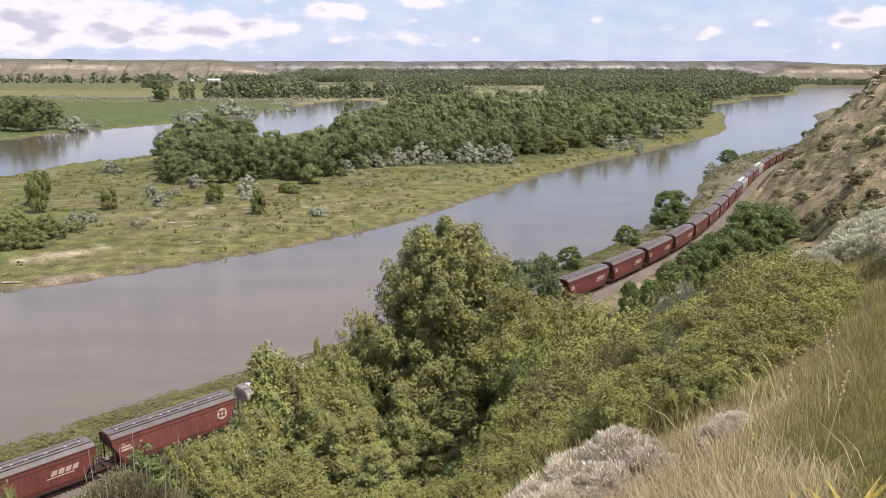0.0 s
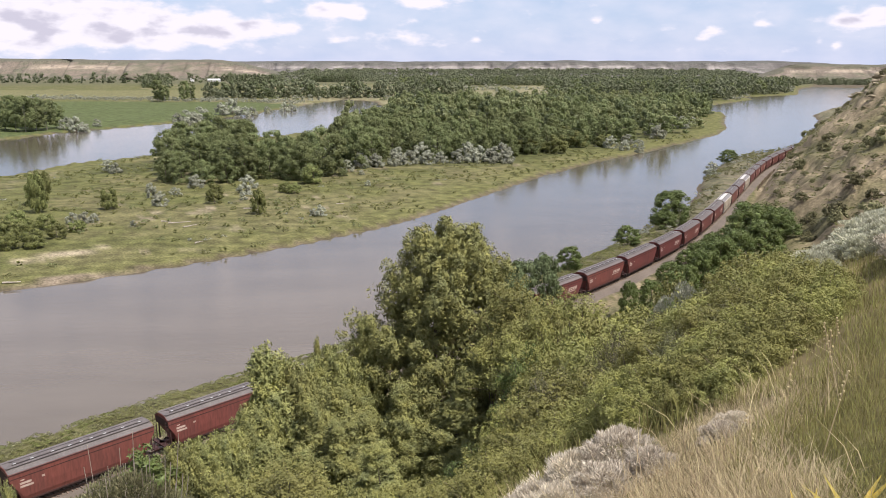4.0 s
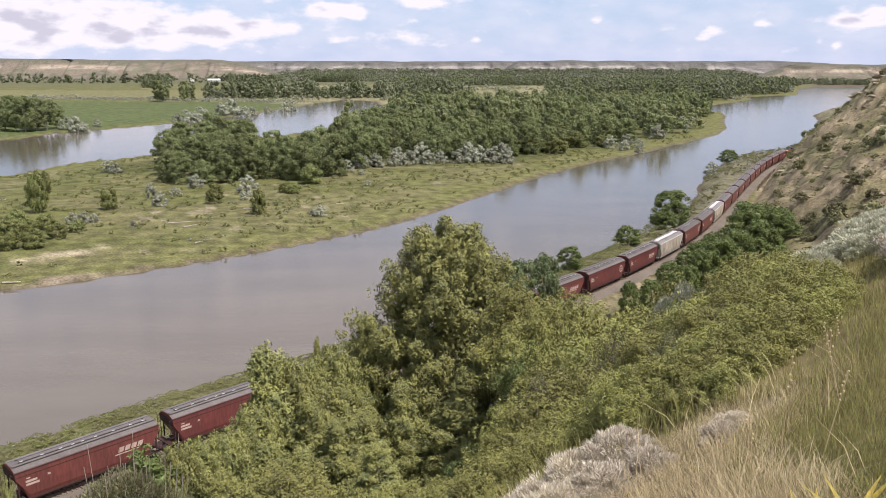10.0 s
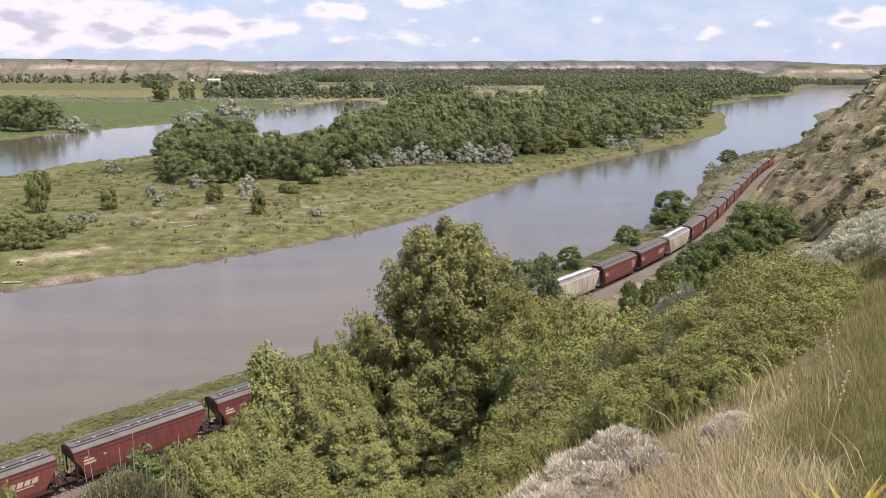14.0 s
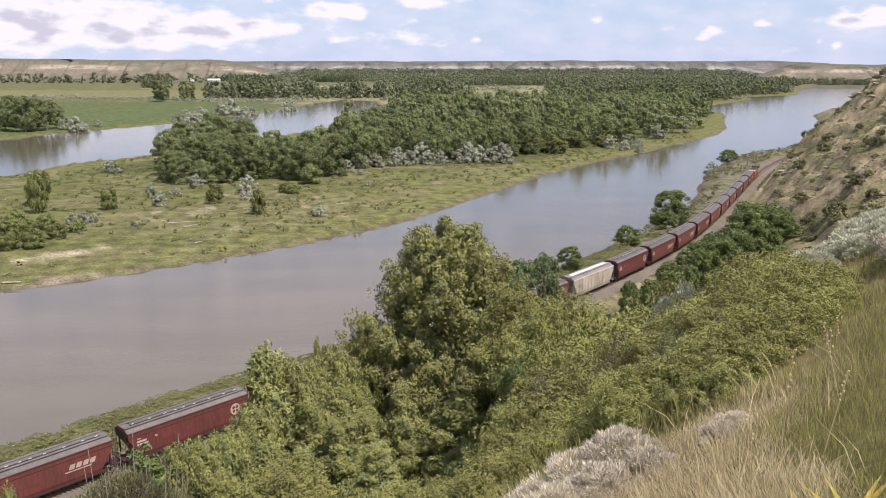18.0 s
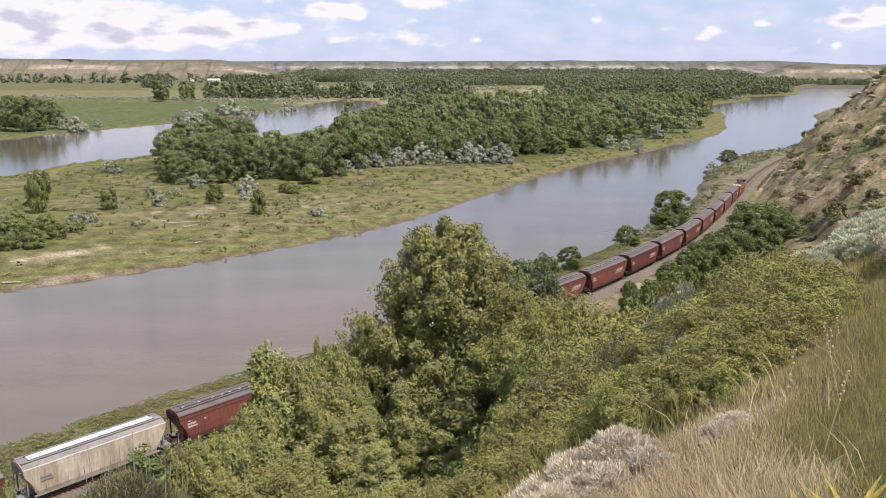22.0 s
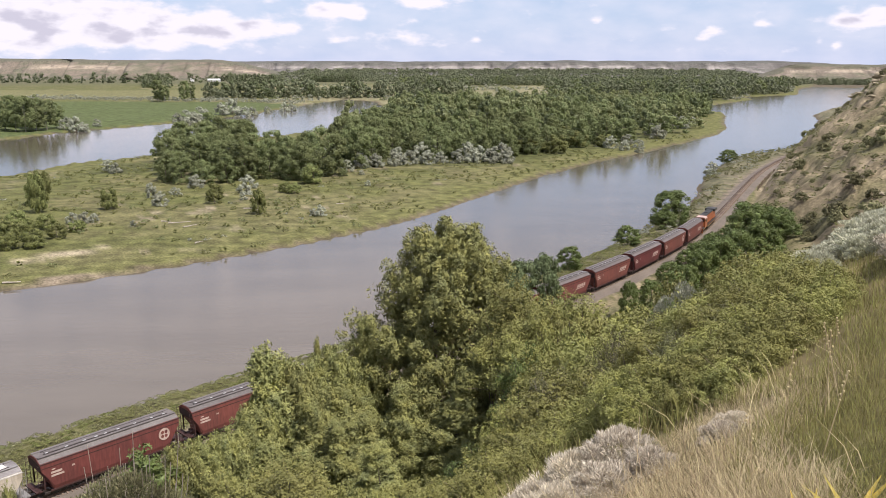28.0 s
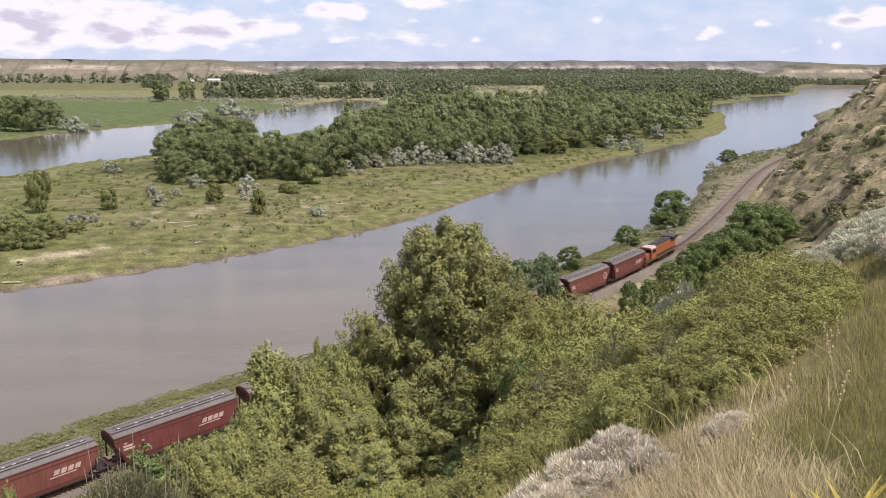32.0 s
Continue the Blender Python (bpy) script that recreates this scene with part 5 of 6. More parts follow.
scrub = [plant(160 + k, "scrub_shrub", "dark olive scrub shrub on the dry bluff", "shrub", "scrub on the bluff", 1.5, 2.8, 0.02, 20, 42, 0.11, 0.5, M_DRYSHRUB, M_BARK, 0.06, 5, "dome", solid=0.5) for k in range(3)]
bspots = scatter(1600, 40, 330, 120, 520, lambda x, y: on_bluff(x, y) & (fnoise(x, y, 22, 79, 3) > 0.42), 4.0, 34)
r3 = np.random.default_rng(35)
copies(scrub, [(x, y, 0.7 + 1.5 * r3.random() ** 2) for x, y in bspots[:290]])
bs2 = scatter(24000, 40, 330, 120, 520, lambda x, y: on_bluff(x, y) & (fnoise(x, y, 9, 84, 3) > 0.38), 1.15, 36)
woods("bluff_scrub", "small sage tufts scattered over the bluff", bs2, 0.6, 1.4, 5, 6, 0.14, [M_DRYSHRUB, M_MEADOW, M_DRYSHRUB], 207, "brush", 0.02, 0.6)

# -- junipers and bushes of the near slope


def tuft_crown(r, tips, ways, length, girth, tufts, tuft_r, leaves, leaf, long=1.5, flat=0.9, core=10):
    """Boughs that end in plumes: each plume is hung with tight tufts of small leaves, with dark gaps between the plumes."""
    n = len(tips)
    q = r.random((n, tufts)) ** 0.8
    perp = unit(r.normal(size=(n * tufts, 3))).reshape(n, tufts, 3)
    perp[..., 2] = np.where(perp[..., 2] < -0.2, -perp[..., 2], perp[..., 2])
    shape = (girth[:, None] * (0.22 + 0.95 * np.sqrt(q * (1 - q)) * 1.5) * (0.55 + 0.5 * r.random((n, tufts))))[..., None]
    pos = tips[:, None] - ways[:, None] * (length[:, None] * q)[..., None] + perp * shape
    pos, lean = pos.reshape(-1, 3), unit(perp.reshape(-1, 3) + ways.repeat(tufts, 0) * 0.9)
    rads = tuft_r * (0.6 + 0.8 * r.random(len(pos)))
    d = unit(r.normal(size=(len(pos) * leaves, 3)) + lean.repeat(leaves, 0) * 0.8)
    p = pos.repeat(leaves, 0) + d * (rads.repeat(leaves) * (0.75 + 0.4 * r.random(len(d))))[:, None] * (1, 1, 1.2)
    v, f = leaf_tris(p, unit(d + 0.45 * lean.repeat(leaves, 0)), np.full(len(p), leaf), r, long, flat)
    if core:                                     # the dense shaded inside of each bough
        c = (tips - ways * (length * 0.75)[:, None]).repeat(core, 0) + r.normal(size=(n * core, 3)) * (girth * 0.42).repeat(core)[:, None]
        cv, cf = leaf_tris(c, unit(ways.repeat(core, 0) + r.normal(size=(n * core, 3)) * 0.4), np.full(len(c), leaf * 2.6), r, 1.2, 0.6)
        v, f = np.vstack([v, cv]), np.vstack([f, cf + len(v)])
    return v, f


def juniper(seed, label, h, w, profile, boughs, tufts=24, leaves=38, leaf=0.040, tuft_r=0.135, thick=0.14):
    """A juniper: trunk with limbs, and upswept boughs whose reach follows the profile (height, half width), both 0 to 1."""
    r = np.random.default_rng(seed)
    t = thing("juniper", label, "juniper tree", "junipers on the slope")
    part("trunk", trunk_mesh(r, h, w, 0.1, 6, thick), M_BARK, t)
    prof = np.array(profile)
    z = r.random(boughs * 6)
    z = z[r.random(len(z)) < 0.12 + 0.88 * np.interp(z, prof[:, 0], prof[:, 1])][:boughs]
    z.sort()
    a = np.arange(len(z)) * 2.39996 + r.normal(size=len(z)) * 0.35
    p1, p2 = r.random() * 6, r.random() * 6
    reach = w / 2 * np.interp(z, prof[:, 0], prof[:, 1]) * (1 + 0.12 * np.sin(3 * a + p1 + 4 * z) + 0.10 * np.sin(5 * a + p2 - 7 * z)) * (0.80 + 0.30 * r.random(len(z)))
    rise = 0.55 + 1.5 * z ** 2 + 0.25 * r.normal(size=len(z))
    ways = unit(np.c_[np.cos(a), np.sin(a), rise])
    tips = np.c_[np.cos(a) * reach, np.sin(a) * reach, h * z * 0.97 + 0.10]
    tips = np.vstack([tips, [[0.02 * w, 0, h * 0.98], [-0.05 * w, 0.03 * w, h * 0.965], [0.07 * w, -0.03 * w, h * 0.955]]])
    ways = np.vstack([ways, unit(np.array([[0.1, 0, 1], [-0.2, 0.1, 1], [0.25, -0.1, 1.0]]))])
    big = 0.6 + 0.6 * np.r_[np.interp(z, prof[:, 0], prof[:, 1]), 0.2, 0.15, 0.15]
    length = big * (0.75 + 0.5 * r.random(len(tips)))
    girth = 0.30 * big * (0.8 + 0.45 * r.random(len(tips)))
    v, f = tuft_crown(r, tips, ways, length, girth, tufts, tuft_r, leaves, leaf, 2.3, 0.80)
    k = boughs * 34                              # the shaded inside, which no daylight crosses
    zi, ai = np.sort(r.random(k)) ** 0.9 * 0.93, r.random(k) * 6.283
    ri = w / 2 * np.interp(zi, prof[:, 0], prof[:, 1]) * (0.30 + 0.42 * r.random(k))
    c = np.c_[np.cos(ai) * ri, np.sin(ai) * ri, h * zi]
    cv, cf = leaf_tris(c, unit(c * (1, 1, 0) + (0, 0, 0.4)), np.full(k, leaf * 2.2), r, 1.3, 0.7)
    v, f = np.vstack([v, cv]), np.vstack([f, cf + len(v)])
    part("crown", mesh_np("crown", v, f, M_JUNIPER), None, t)
    return t


FULL = ((0, 0.55), (0.12, 0.80), (0.28, 1.0), (0.45, 0.97), (0.58, 0.84), (0.70, 0.74), (0.80, 0.60), (0.88, 0.53), (0.95, 0.36), (1.0, 0.05))
CONE = ((0, 0.7), (0.15, 0.95), (0.3, 1.0), (0.5, 0.74), (0.7, 0.44), (0.85, 0.22), (0.95, 0.09), (1.0, 0.02))
JUN = juniper(301, "large bushy yellow-green juniper on the near slope", 9.5, 6.5, FULL, 430, 17, 36, 0.032)
JUN.matrix_basis = place(0.2, 25, 1.0, 2.4, tall=1.0)
jun = [juniper(302 + k, "yellow-green juniper among the slope's bushes", 7.0, 3.8, CONE if k != 1 else FULL, 210, 14, 36, 0.029, thick=0.1) for k in range(3)]
copies(jun, [(-2.40, 24.2, 7.5, 3.0), (-3.0, 23, 6.6, 2.7), (-4.39, 19, 7.5, 3.9), (-3.88, 24, 7.6, 1.2), (-3.75, 19.6, 6.6, 2.6), (-3.2, 18.5, 5.5, 3.0), (-2.45, 18, 4.5, 3.2), (-4.9, 17, 5.7, 2.7), (-3.85, 16.5, 5.0, 2.8), (-2.1, 20, 4.4, 3.4), (-5.4, 16, 5.2, 2.3),
             (-2.9, 15.6, 4.2, 2.6), (-1.5, 17.2, 3.3, 2.8), (-8.75, 15, 6.8, 1.2), (-4.6, 14.8, 4.8, 2.2), (-3.6, 14.2, 4.0, 2.2), (1.9, 22.8, 5.2, 2.6), (-1.2, 21.5, 4.6, 3.0), (0.6, 21.2, 3.8, 3.2), (-4.02, 20.5, 6.5, 3.2), (-3.6, 22, 6.3, 3.2), (-4.6, 18, 6.1, 2.6), (-2.84, 21, 5.6, 3.2), (-4.66, 17.5, 5.6, 2.4)], [(7.0, 3.8)] * 3)
copies([copy_thing(jun[1], Matrix())], [(-4.13, 20, 7.1, 2.5), (-3.9, 21.5, 6.7, 2.7), (-3.42, 23, 6.6, 2.7), (-4.5, 18.2, 6.2, 2.4), (-3.2, 22.5, 7.0, 2.6), (-3.7, 22.2, 6.9, 2.2), (-5.3, 15, 5.85, 1.9), (-5.0, 15.5, 5.8, 2.0), (-4.68, 16, 5.75, 2.1)], [(7.0, 3.8)])


def leafy_bush(seed, name, label, group, h, w, stems, tufts, leaves, leaf, tuft_r, mat, low=0.0, bark=None, long=1.25, thick=0.04):
    """A many-stemmed shrub: arching stems from one root, each ending in a leafy plume of its own height."""
    r = np.random.default_rng(seed)
    t = thing(name, label, "bush", group)
    a = np.arange(stems) * 2.39996 + r.normal(size=stems) * 0.4
    q = np.sqrt((np.arange(stems) + 0.5) / stems)
    reach = w / 2 * q * (0.85 + 0.3 * r.random(stems))
    z = h * (low + (1 - low) * np.sqrt(np.clip(1.03 - (q * 0.95) ** 2.4, 0.02, 1)) * (0.72 + 0.32 * r.random(stems)))
    tips = np.c_[np.cos(a) * reach, np.sin(a) * reach, z]
    ways = unit(np.c_[np.cos(a) * q * 0.9, np.sin(a) * q * 0.9, 0.45 + 0.8 * (1 - q)] + r.normal(size=(stems, 3)) * 0.18)
    bm = bmesh.new()
    for p, d in zip(tips[::2], ways[::2]):
        foot = Vector((p[0] * 0.12, p[1] * 0.12, -0.1))
        mid = Vector(p - d * 0.3 * h * (1 - low))
        rod(bm, foot, mid, thick * 0.6, thick * 0.35, 4)
        rod(bm, mid, Vector(p), thick * 0.35, thick * 0.12, 4)
    part("stem_clump", bm, bark or M_BARK, t)["kind"] = "stuff"
    v, f = tuft_crown(r, tips, ways, 0.40 * h * (1 - low) * (0.7 + 0.5 * r.random(stems)), 0.13 * w * (0.7 + 0.6 * r.random(stems)), tufts, tuft_r, leaves, leaf, long, 0.82, 6)
    part("crown", mesh_np("crown", v, f, mat), None, t)
    return t


sumac = [leafy_bush(310 + k, "bush", "dense yellow-green leafy bush on the slope", "bushes on the slope", 2.4, 2.6, 50, 18, 19, 0.035, 0.115, M_BUSH, long=1.1) for k in range(4)]
copies(sumac, [(3.3, 19, 3.5, 2.4), (2.3, 19.3, 3.8, 2.2), (4.5, 18, 2.8, 2.4), (5.6, 19, 3.6, 2.6), (5.8, 17.2, 2.4, 2.4), (5.6, 15.3, 1.3, 2.2), (6.6, 16.2, 1.5, 2.2), (4.0, 16.6, 2.2, 2.2), (2.8, 17.3, 2.9, 2.2),
               (5.0, 16.4, 1.8, 2.0), (3.4, 15, 1.9, 2.4), (4.2, 14.2, 1.3, 2.0), (2.3, 16, 2.4, 2.2), (2.6, 13.2, 1.3, 2.0), (1.7, 13, 1.6, 2.0), (0.9, 12, 1.0, 1.6), (0.0, 12, 1.3, 1.6), (-0.8, 13, 1.8, 1.8), (-1.6, 13, 2.3, 1.8), (6.9, 17.6, 2.2, 2.2), (7.6, 18.6, 2.6, 2.4)], [(2.4, 2.6)] * 4, False)
copies([copy_thing(k, Matrix()) for k in sumac], [(1.5, 15.2, 1.8, 1.8), (1.0, 13.4, 1.3, 1.6), (5.0, 13.4, 1.1, 1.7), (4.3, 11.4, 0.9, 1.6), (4.9, 12.4, 1.1, 1.6), (3.6, 10.5, 0.75, 1.4), (3.0, 9.9, 0.6, 1.2), (5.5, 13.8, 1.3, 1.8), (4.25, 10.0, 0.70, 1.1), (3.55, 8.45, 0.66, 0.95), (3.1, 7.75, 0.58, 0.85),
               (2.6, 7.5, 0.54, 0.8), (4.15, 9.4, 0.75, 1.0), (3.75, 8.9, 0.72, 1.0), (4.0, 9.6, 0.85, 1.1), (3.2, 8.3, 0.66, 0.95), (3.5, 9.2, 0.8, 1.0), (2.7, 7.9, 0.64, 0.9), (2.9, 8.7, 0.8, 1.0), (2.3, 7.9, 0.62, 0.9), (2.0, 8.2, 0.62, 0.9)], [(2.4, 2.6)] * 4, False)
copies([copy_thing(k, Matrix()) for k in sumac], [(3.95, 9.2, 0.7, 0.9), (2.95, 8.0, 0.55, 0.8), (2.4, 9.0, 0.9, 1.1), (1.7, 8.6, 0.6, 1.0), (1.1, 8.6, 0.7, 1.0), (3.0, 9.4, 0.9, 1.1), (2.2, 10.2, 0.8, 1.4), (1.4, 10.0, 0.9, 1.4), (3.4, 12.4, 1.0, 1.8), (-0.2, 10.6, 1.2, 1.3), (-0.9, 11.2, 1.6, 1.5),
               (4.55, 10.4, 0.75, 1.1), (4.75, 11.2, 0.8, 1.2), (5.2, 12.0, 0.8, 1.2), (4.45, 9.8, 0.55, 0.9), (0.4, 9.6, 0.9, 1.2), (-0.3, 9.4, 1.0, 1.2), (3.9, 8.3, 0.5, 0.9), (3.6, 7.9, 0.45, 0.8), (3.3, 7.6, 0.45, 0.8), (2.95, 7.3, 0.42, 0.8), (2.6, 7.05, 0.38, 0.7), (2.3, 7.2, 0.42, 0.7), (4.3, 8.8, 0.5, 0.9), (1.95, 7.5, 0.45, 0.8), (4.6, 9.4, 0.5, 0.9), (4.9, 10.2, 0.5, 0.9)], [(2.4, 2.6)] * 4, False)
tallb = [leafy_bush(350 + k, "bush", "tall leafy yellow-green bush below the junipers", "tall bushes on the slope", 5.6, 2.4, 44, 22, 18, 0.032, 0.10, M_BUSH, 0.45) for k in range(2)]
copies(tallb, [(-2.6, 13, 3.4, 2.2), (-3.5, 13, 4.0, 2.0), (-2.9, 14.2, 4.0, 2.0), (2.13, 22, 5.3, 2.6), (2.94, 21.5, 4.5, 2.4), (2.5, 20.4, 4.2, 2.4), (1.7, 21.2, 4.2, 2.4), (2.0, 18.8, 3.4, 2.2), (3.6, 20.6, 4.2, 2.2)], [(5.6, 2.4)] * 2)
darkb = leafy_bush(340, "bush", "darker green leafy bush on the slope", "dark bushes on the slope", 2.4, 2.6, 44, 20, 18, 0.032, 0.10, M_DARKBUSH)
copies([darkb], [(3.0, 17.9, 2.7, 1.8), (0.6, 13.6, 1.4, 1.5), (4.9, 17.4, 2.5, 1.6), (1.9, 18.0, 3.1, 1.7)], [(2.4, 2.6)], False)
tallg = leafy_bush(355, "bush", "deep green feathery shrub at the slope's foot", "", 6.0, 1.5, 26, 20, 20, 0.034, 0.09, M_DARKBUSH, 0.6, long=1.6)
tallg.matrix_basis = place(-5.72, 14.5, 1.0, tall=1.0)
deadb = plant(356, "dead_brush", "dense grey-green half-dead brush at the slope's foot", "brush", "dead brush", 5.6, 2.0, 0.55, 60, 200, 0.014, 0.28, M_DRYSHRUB, M_DEAD, 0.05, 8, "dome", 2.6, 0.8)
copies([deadb], [(-6.0, 14.3, 5.5, 1.8), (-6.4, 14.9, 5.5, 1.6), (-5.4, 13.6, 5.0, 1.8), (-4.7, 13.3, 4.6, 1.6), (-6.15, 13.2, 5.5, 1.7), (-5.79, 13.6, 5.7, 1.7), (-6.33, 12.8, 5.3, 1.5), (-5.4, 13.2, 5.3, 1.6)], [(5.6, 2.0)])
greyb = leafy_bush(345, "bush", "grey-green twiggy bush among the greener ones", "grey bushes on the slope", 2.4, 2.6, 54, 16, 14, 0.022, 0.09, M_DRYSHRUB, 0.0, M_DEAD, 1.8)
copies([greyb], [(4.4, 15.4, 1.7, 1.3), (3.1, 14.0, 1.8, 1.2), (5.7, 15.9, 1.5, 1.5), (2.0, 14.4, 2.1, 1.2), (3.15, 8.9, 0.75, 0.8), (2.55, 8.5, 0.75, 0.7), (3.7, 9.7, 0.75, 0.8), (5.2, 14.6, 1.3, 1.3), (6.1, 15.2, 1.3, 1.4), (4.6, 13.0, 1.1, 1.2)], [(2.4, 2.6)], False)
paleb = plant(346, "bush", "pale silvery bush with narrow upright leaves", "bush", "pale bushes on the slope", 2.4, 1.6, 0.1, 60, 170, 0.020, 0.26, M_SILVER, M_DEAD, 0.04, 8, "dome", 1.5, 1.0)
copies([paleb], [(5.55, 18.3, 3.2, 1.1), (5.9, 17.8, 2.7, 1.0), (5.15, 18.1, 2.9, 0.9)], [(2.4, 1.6)], False)
sage = [plant(320 + k, "sagebrush", "silver-grey sagebrush with upright leafy twigs in dry grass", "sagebrush", "sagebrush on the spur", 0.9, 1.2, 0.02, 130, 84, 0.0135, 0.11, M_SAGE, M_DEAD, 0.03, 10, "dome", 3.4, 2.2) for k in range(2)]
copies(sage, [(5.1, 11.0, 0.46, 1.0), (5.4, 11.5, 0.50, 1.0), (5.6, 12.3, 0.50, 1.1), (6.1, 12.7, 0.45, 1.1), (6.7, 12.9, 0.40, 1.1), (7.3, 13.1, 0.43, 1.1), (7.9, 13.2, 0.46, 1.1), (6.4, 12.1, 0.31, 0.9), (7.1, 12.4, 0.34, 1.0), (5.1, 12.9, 0.31, 1.0), (4.7, 14.0, 0.56, 0.9),
               (5.8, 13.3, 0.43, 1.0), (6.2, 10.6, 0.28, 0.7), (6.5, 11.4, 0.31, 0.8), (8.4, 13.9, 0.50, 1.2)], [(0.9, 1.2)] * 2)
copies([copy_thing(k, Matrix()) for k in sage], [(7.7, 14.1, 0.50, 1.2), (7.0, 13.8, 0.46, 1.1), (6.5, 13.5, 0.43, 1.1), (7.6, 12.6, 0.37, 1.0), (8.1, 12.8, 0.37, 1.0), (6.9, 11.9, 0.31, 0.9)], [(0.9, 1.2)] * 2)
drysage = [plant(325 + k, "sagebrush", "grey-brown dry sagebrush with fine brittle twigs", "sagebrush", "dry sagebrush near the spur's edge", 0.6, 0.9, 0.02, 150, 100, 0.0050, 0.09, M_DRYSAGE, M_DEAD, 0.02, 12, "dome", 6.0, 0.8) for k in range(2)]
copies(drysage, [(1.05, 5.9, 0.42, 0.7), (1.42, 6.0, 0.41, 0.7), (0.72, 5.75, 0.35, 0.6), (1.2, 5.5, 0.30, 0.6), (1.55, 5.6, 0.24, 0.5), (0.85, 5.45, 0.34, 0.55), (2.1, 5.7, 0.16, 0.36), (2.25, 5.85, 0.15, 0.32), (5.6, 9.3, 0.46, 0.8), (6.0, 9.9, 0.46, 0.9)], [(0.6, 0.9)] * 2)


def dead_shrub(seed, h, w):
    r = np.random.default_rng(seed)
    t = thing("dead_shrub", "bare grey twiggy shrub at the slope's foot", "shrub", "dead shrubs")
    for k in range(26):
        bm = bmesh.new()
        a, l = r.random() * 6.28, 0.5 + 0.5 * r.random()
        p = Vector((math.cos(a) * 0.1, math.sin(a) * 0.1, 0))
        q = Vector((math.cos(a) * w * 0.5 * r.random(), math.sin(a) * w * 0.5 * r.random(), h * l))
        rod(bm, p, q, 0.018, 0.006, 4)
        part("twig", bm, M_DEAD, t)
    return t


for k, (x, y, h, w) in enumerate(((-5.6, 13.8, 6.2, 1.9), (-6.2, 14.2, 6.1, 1.9), (-5.2, 13.0, 5.4, 1.6), (-6.5, 14.8, 6.0, 1.6), (-5.8, 13.4, 6.0, 1.7))):
    dead_shrub(330 + k, h, w).matrix_basis = place(x, y, 1.0, tall=1.0)


def grass(name, label, n, r0, r1, a0, a1, keep, height, width, mat, seed, bend=0.5):
    """Bent tapering blades in tufts, as one mass."""
    r = np.random.default_rng(seed)
    nt = n // 7
    a, d = np.radians(a0 + (a1 - a0) * r.random(nt)), r0 * (r1 / r0) ** r.random(nt)
    x, y = np.sin(a) * d, np.cos(a) * d
    ok = keep(x, y)
    x, y, d = x[ok].repeat(7), y[ok].repeat(7), d[ok].repeat(7)
    x, y = x + r.normal(size=len(x)) * 0.03 * np.sqrt(d), y + r.normal(size=len(x)) * 0.03 * np.sqrt(d)
    z = ground_z(x, y) - 0.02
    h = height * (0.35 + 0.75 * r.random(len(x)) ** 1.5) * (0.45 + 1.1 * vnoise(x, y, 0.9, seed))
    w = width * (d / 4) ** 0.55 * (0.7 + 0.6 * r.random(len(x)))
    th = r.random(len(x)) * 6.28
    lean = np.c_[np.cos(th), np.sin(th), 0 * th] * (bend * h * (0.3 + r.random(len(x))))[:, None] + np.array((-0.05, 0.03, 0)) * h[:, None]
    sd = np.c_[np.cos(th + 1.57 + r.normal(size=len(x)) * 0.5), np.sin(th + 1.57), 0 * th] * w[:, None]
    p0 = np.c_[x, y, z]
    p1 = p0 + lean * 0.35 + np.c_[0 * h, 0 * h, h * 0.6]
    p2 = p0 + lean + np.c_[0 * h, 0 * h, h]
    v = np.stack([p0 - sd, p0 + sd, p1 - sd * 0.7, p1 + sd * 0.7, p2 - sd * 0.1, p2 + sd * 0.1], 1).reshape(-1, 3)
    k = np.arange(len(x))[:, None] * 6
    f = np.vstack([k + np.array([[0, 1, 3, 2]]), k + np.array([[2, 3, 5, 4]])])
    ob = new(name, mesh_np(name, v, f, mat))
    return tagged(ob, label, "grass", kind="stuff")


def shelf(x, y):
    return (y - x < 4.6 + 1.1 * smooth01((2.2 - x) / 0.9) + 0.3 * np.sin(x * 2.6) + 1.6 * smooth01((x - 4.6) / 1.2)) & (y < 16)


def greenish(x, y):
    return 0.7 * vnoise(x, y, 1.1, 88) + 0.15 + 0.60 * (x - 0.40 * y)


grass("dry_grass", "tall dry straw-coloured grass on the spur", 130000, 1.9, 17, 4, 34, lambda x, y: shelf(x, y) & (greenish(x, y) < 0.64), 0.17, 0.0015, M_STRAW, 401, 0.85)
grass("green_grass", "green grass patches between the dry stems", 110000, 1.9, 17, 4, 34, lambda x, y: shelf(x, y) & (greenish(x, y) > 0.44), 0.17, 0.0015, M_GRASS, 402, 0.6)
grass("straw_stems", "pale bent straw stems standing out of the grass", 2600, 2.2, 9, 6, 33, lambda x, y: shelf(x, y) & (greenish(x, y) < 0.7), 0.36, 0.0026, M_STRAW, 404, 1.1)
grass("slope_grass", "rough grass among the bushes of the slope", 26000, 6, 30, -24, 22, lambda x, y: ~shelf(x, y), 0.32, 0.0032, M_GRASS, 403, 0.5)


# -- stalks and yellow leaves close to the eye


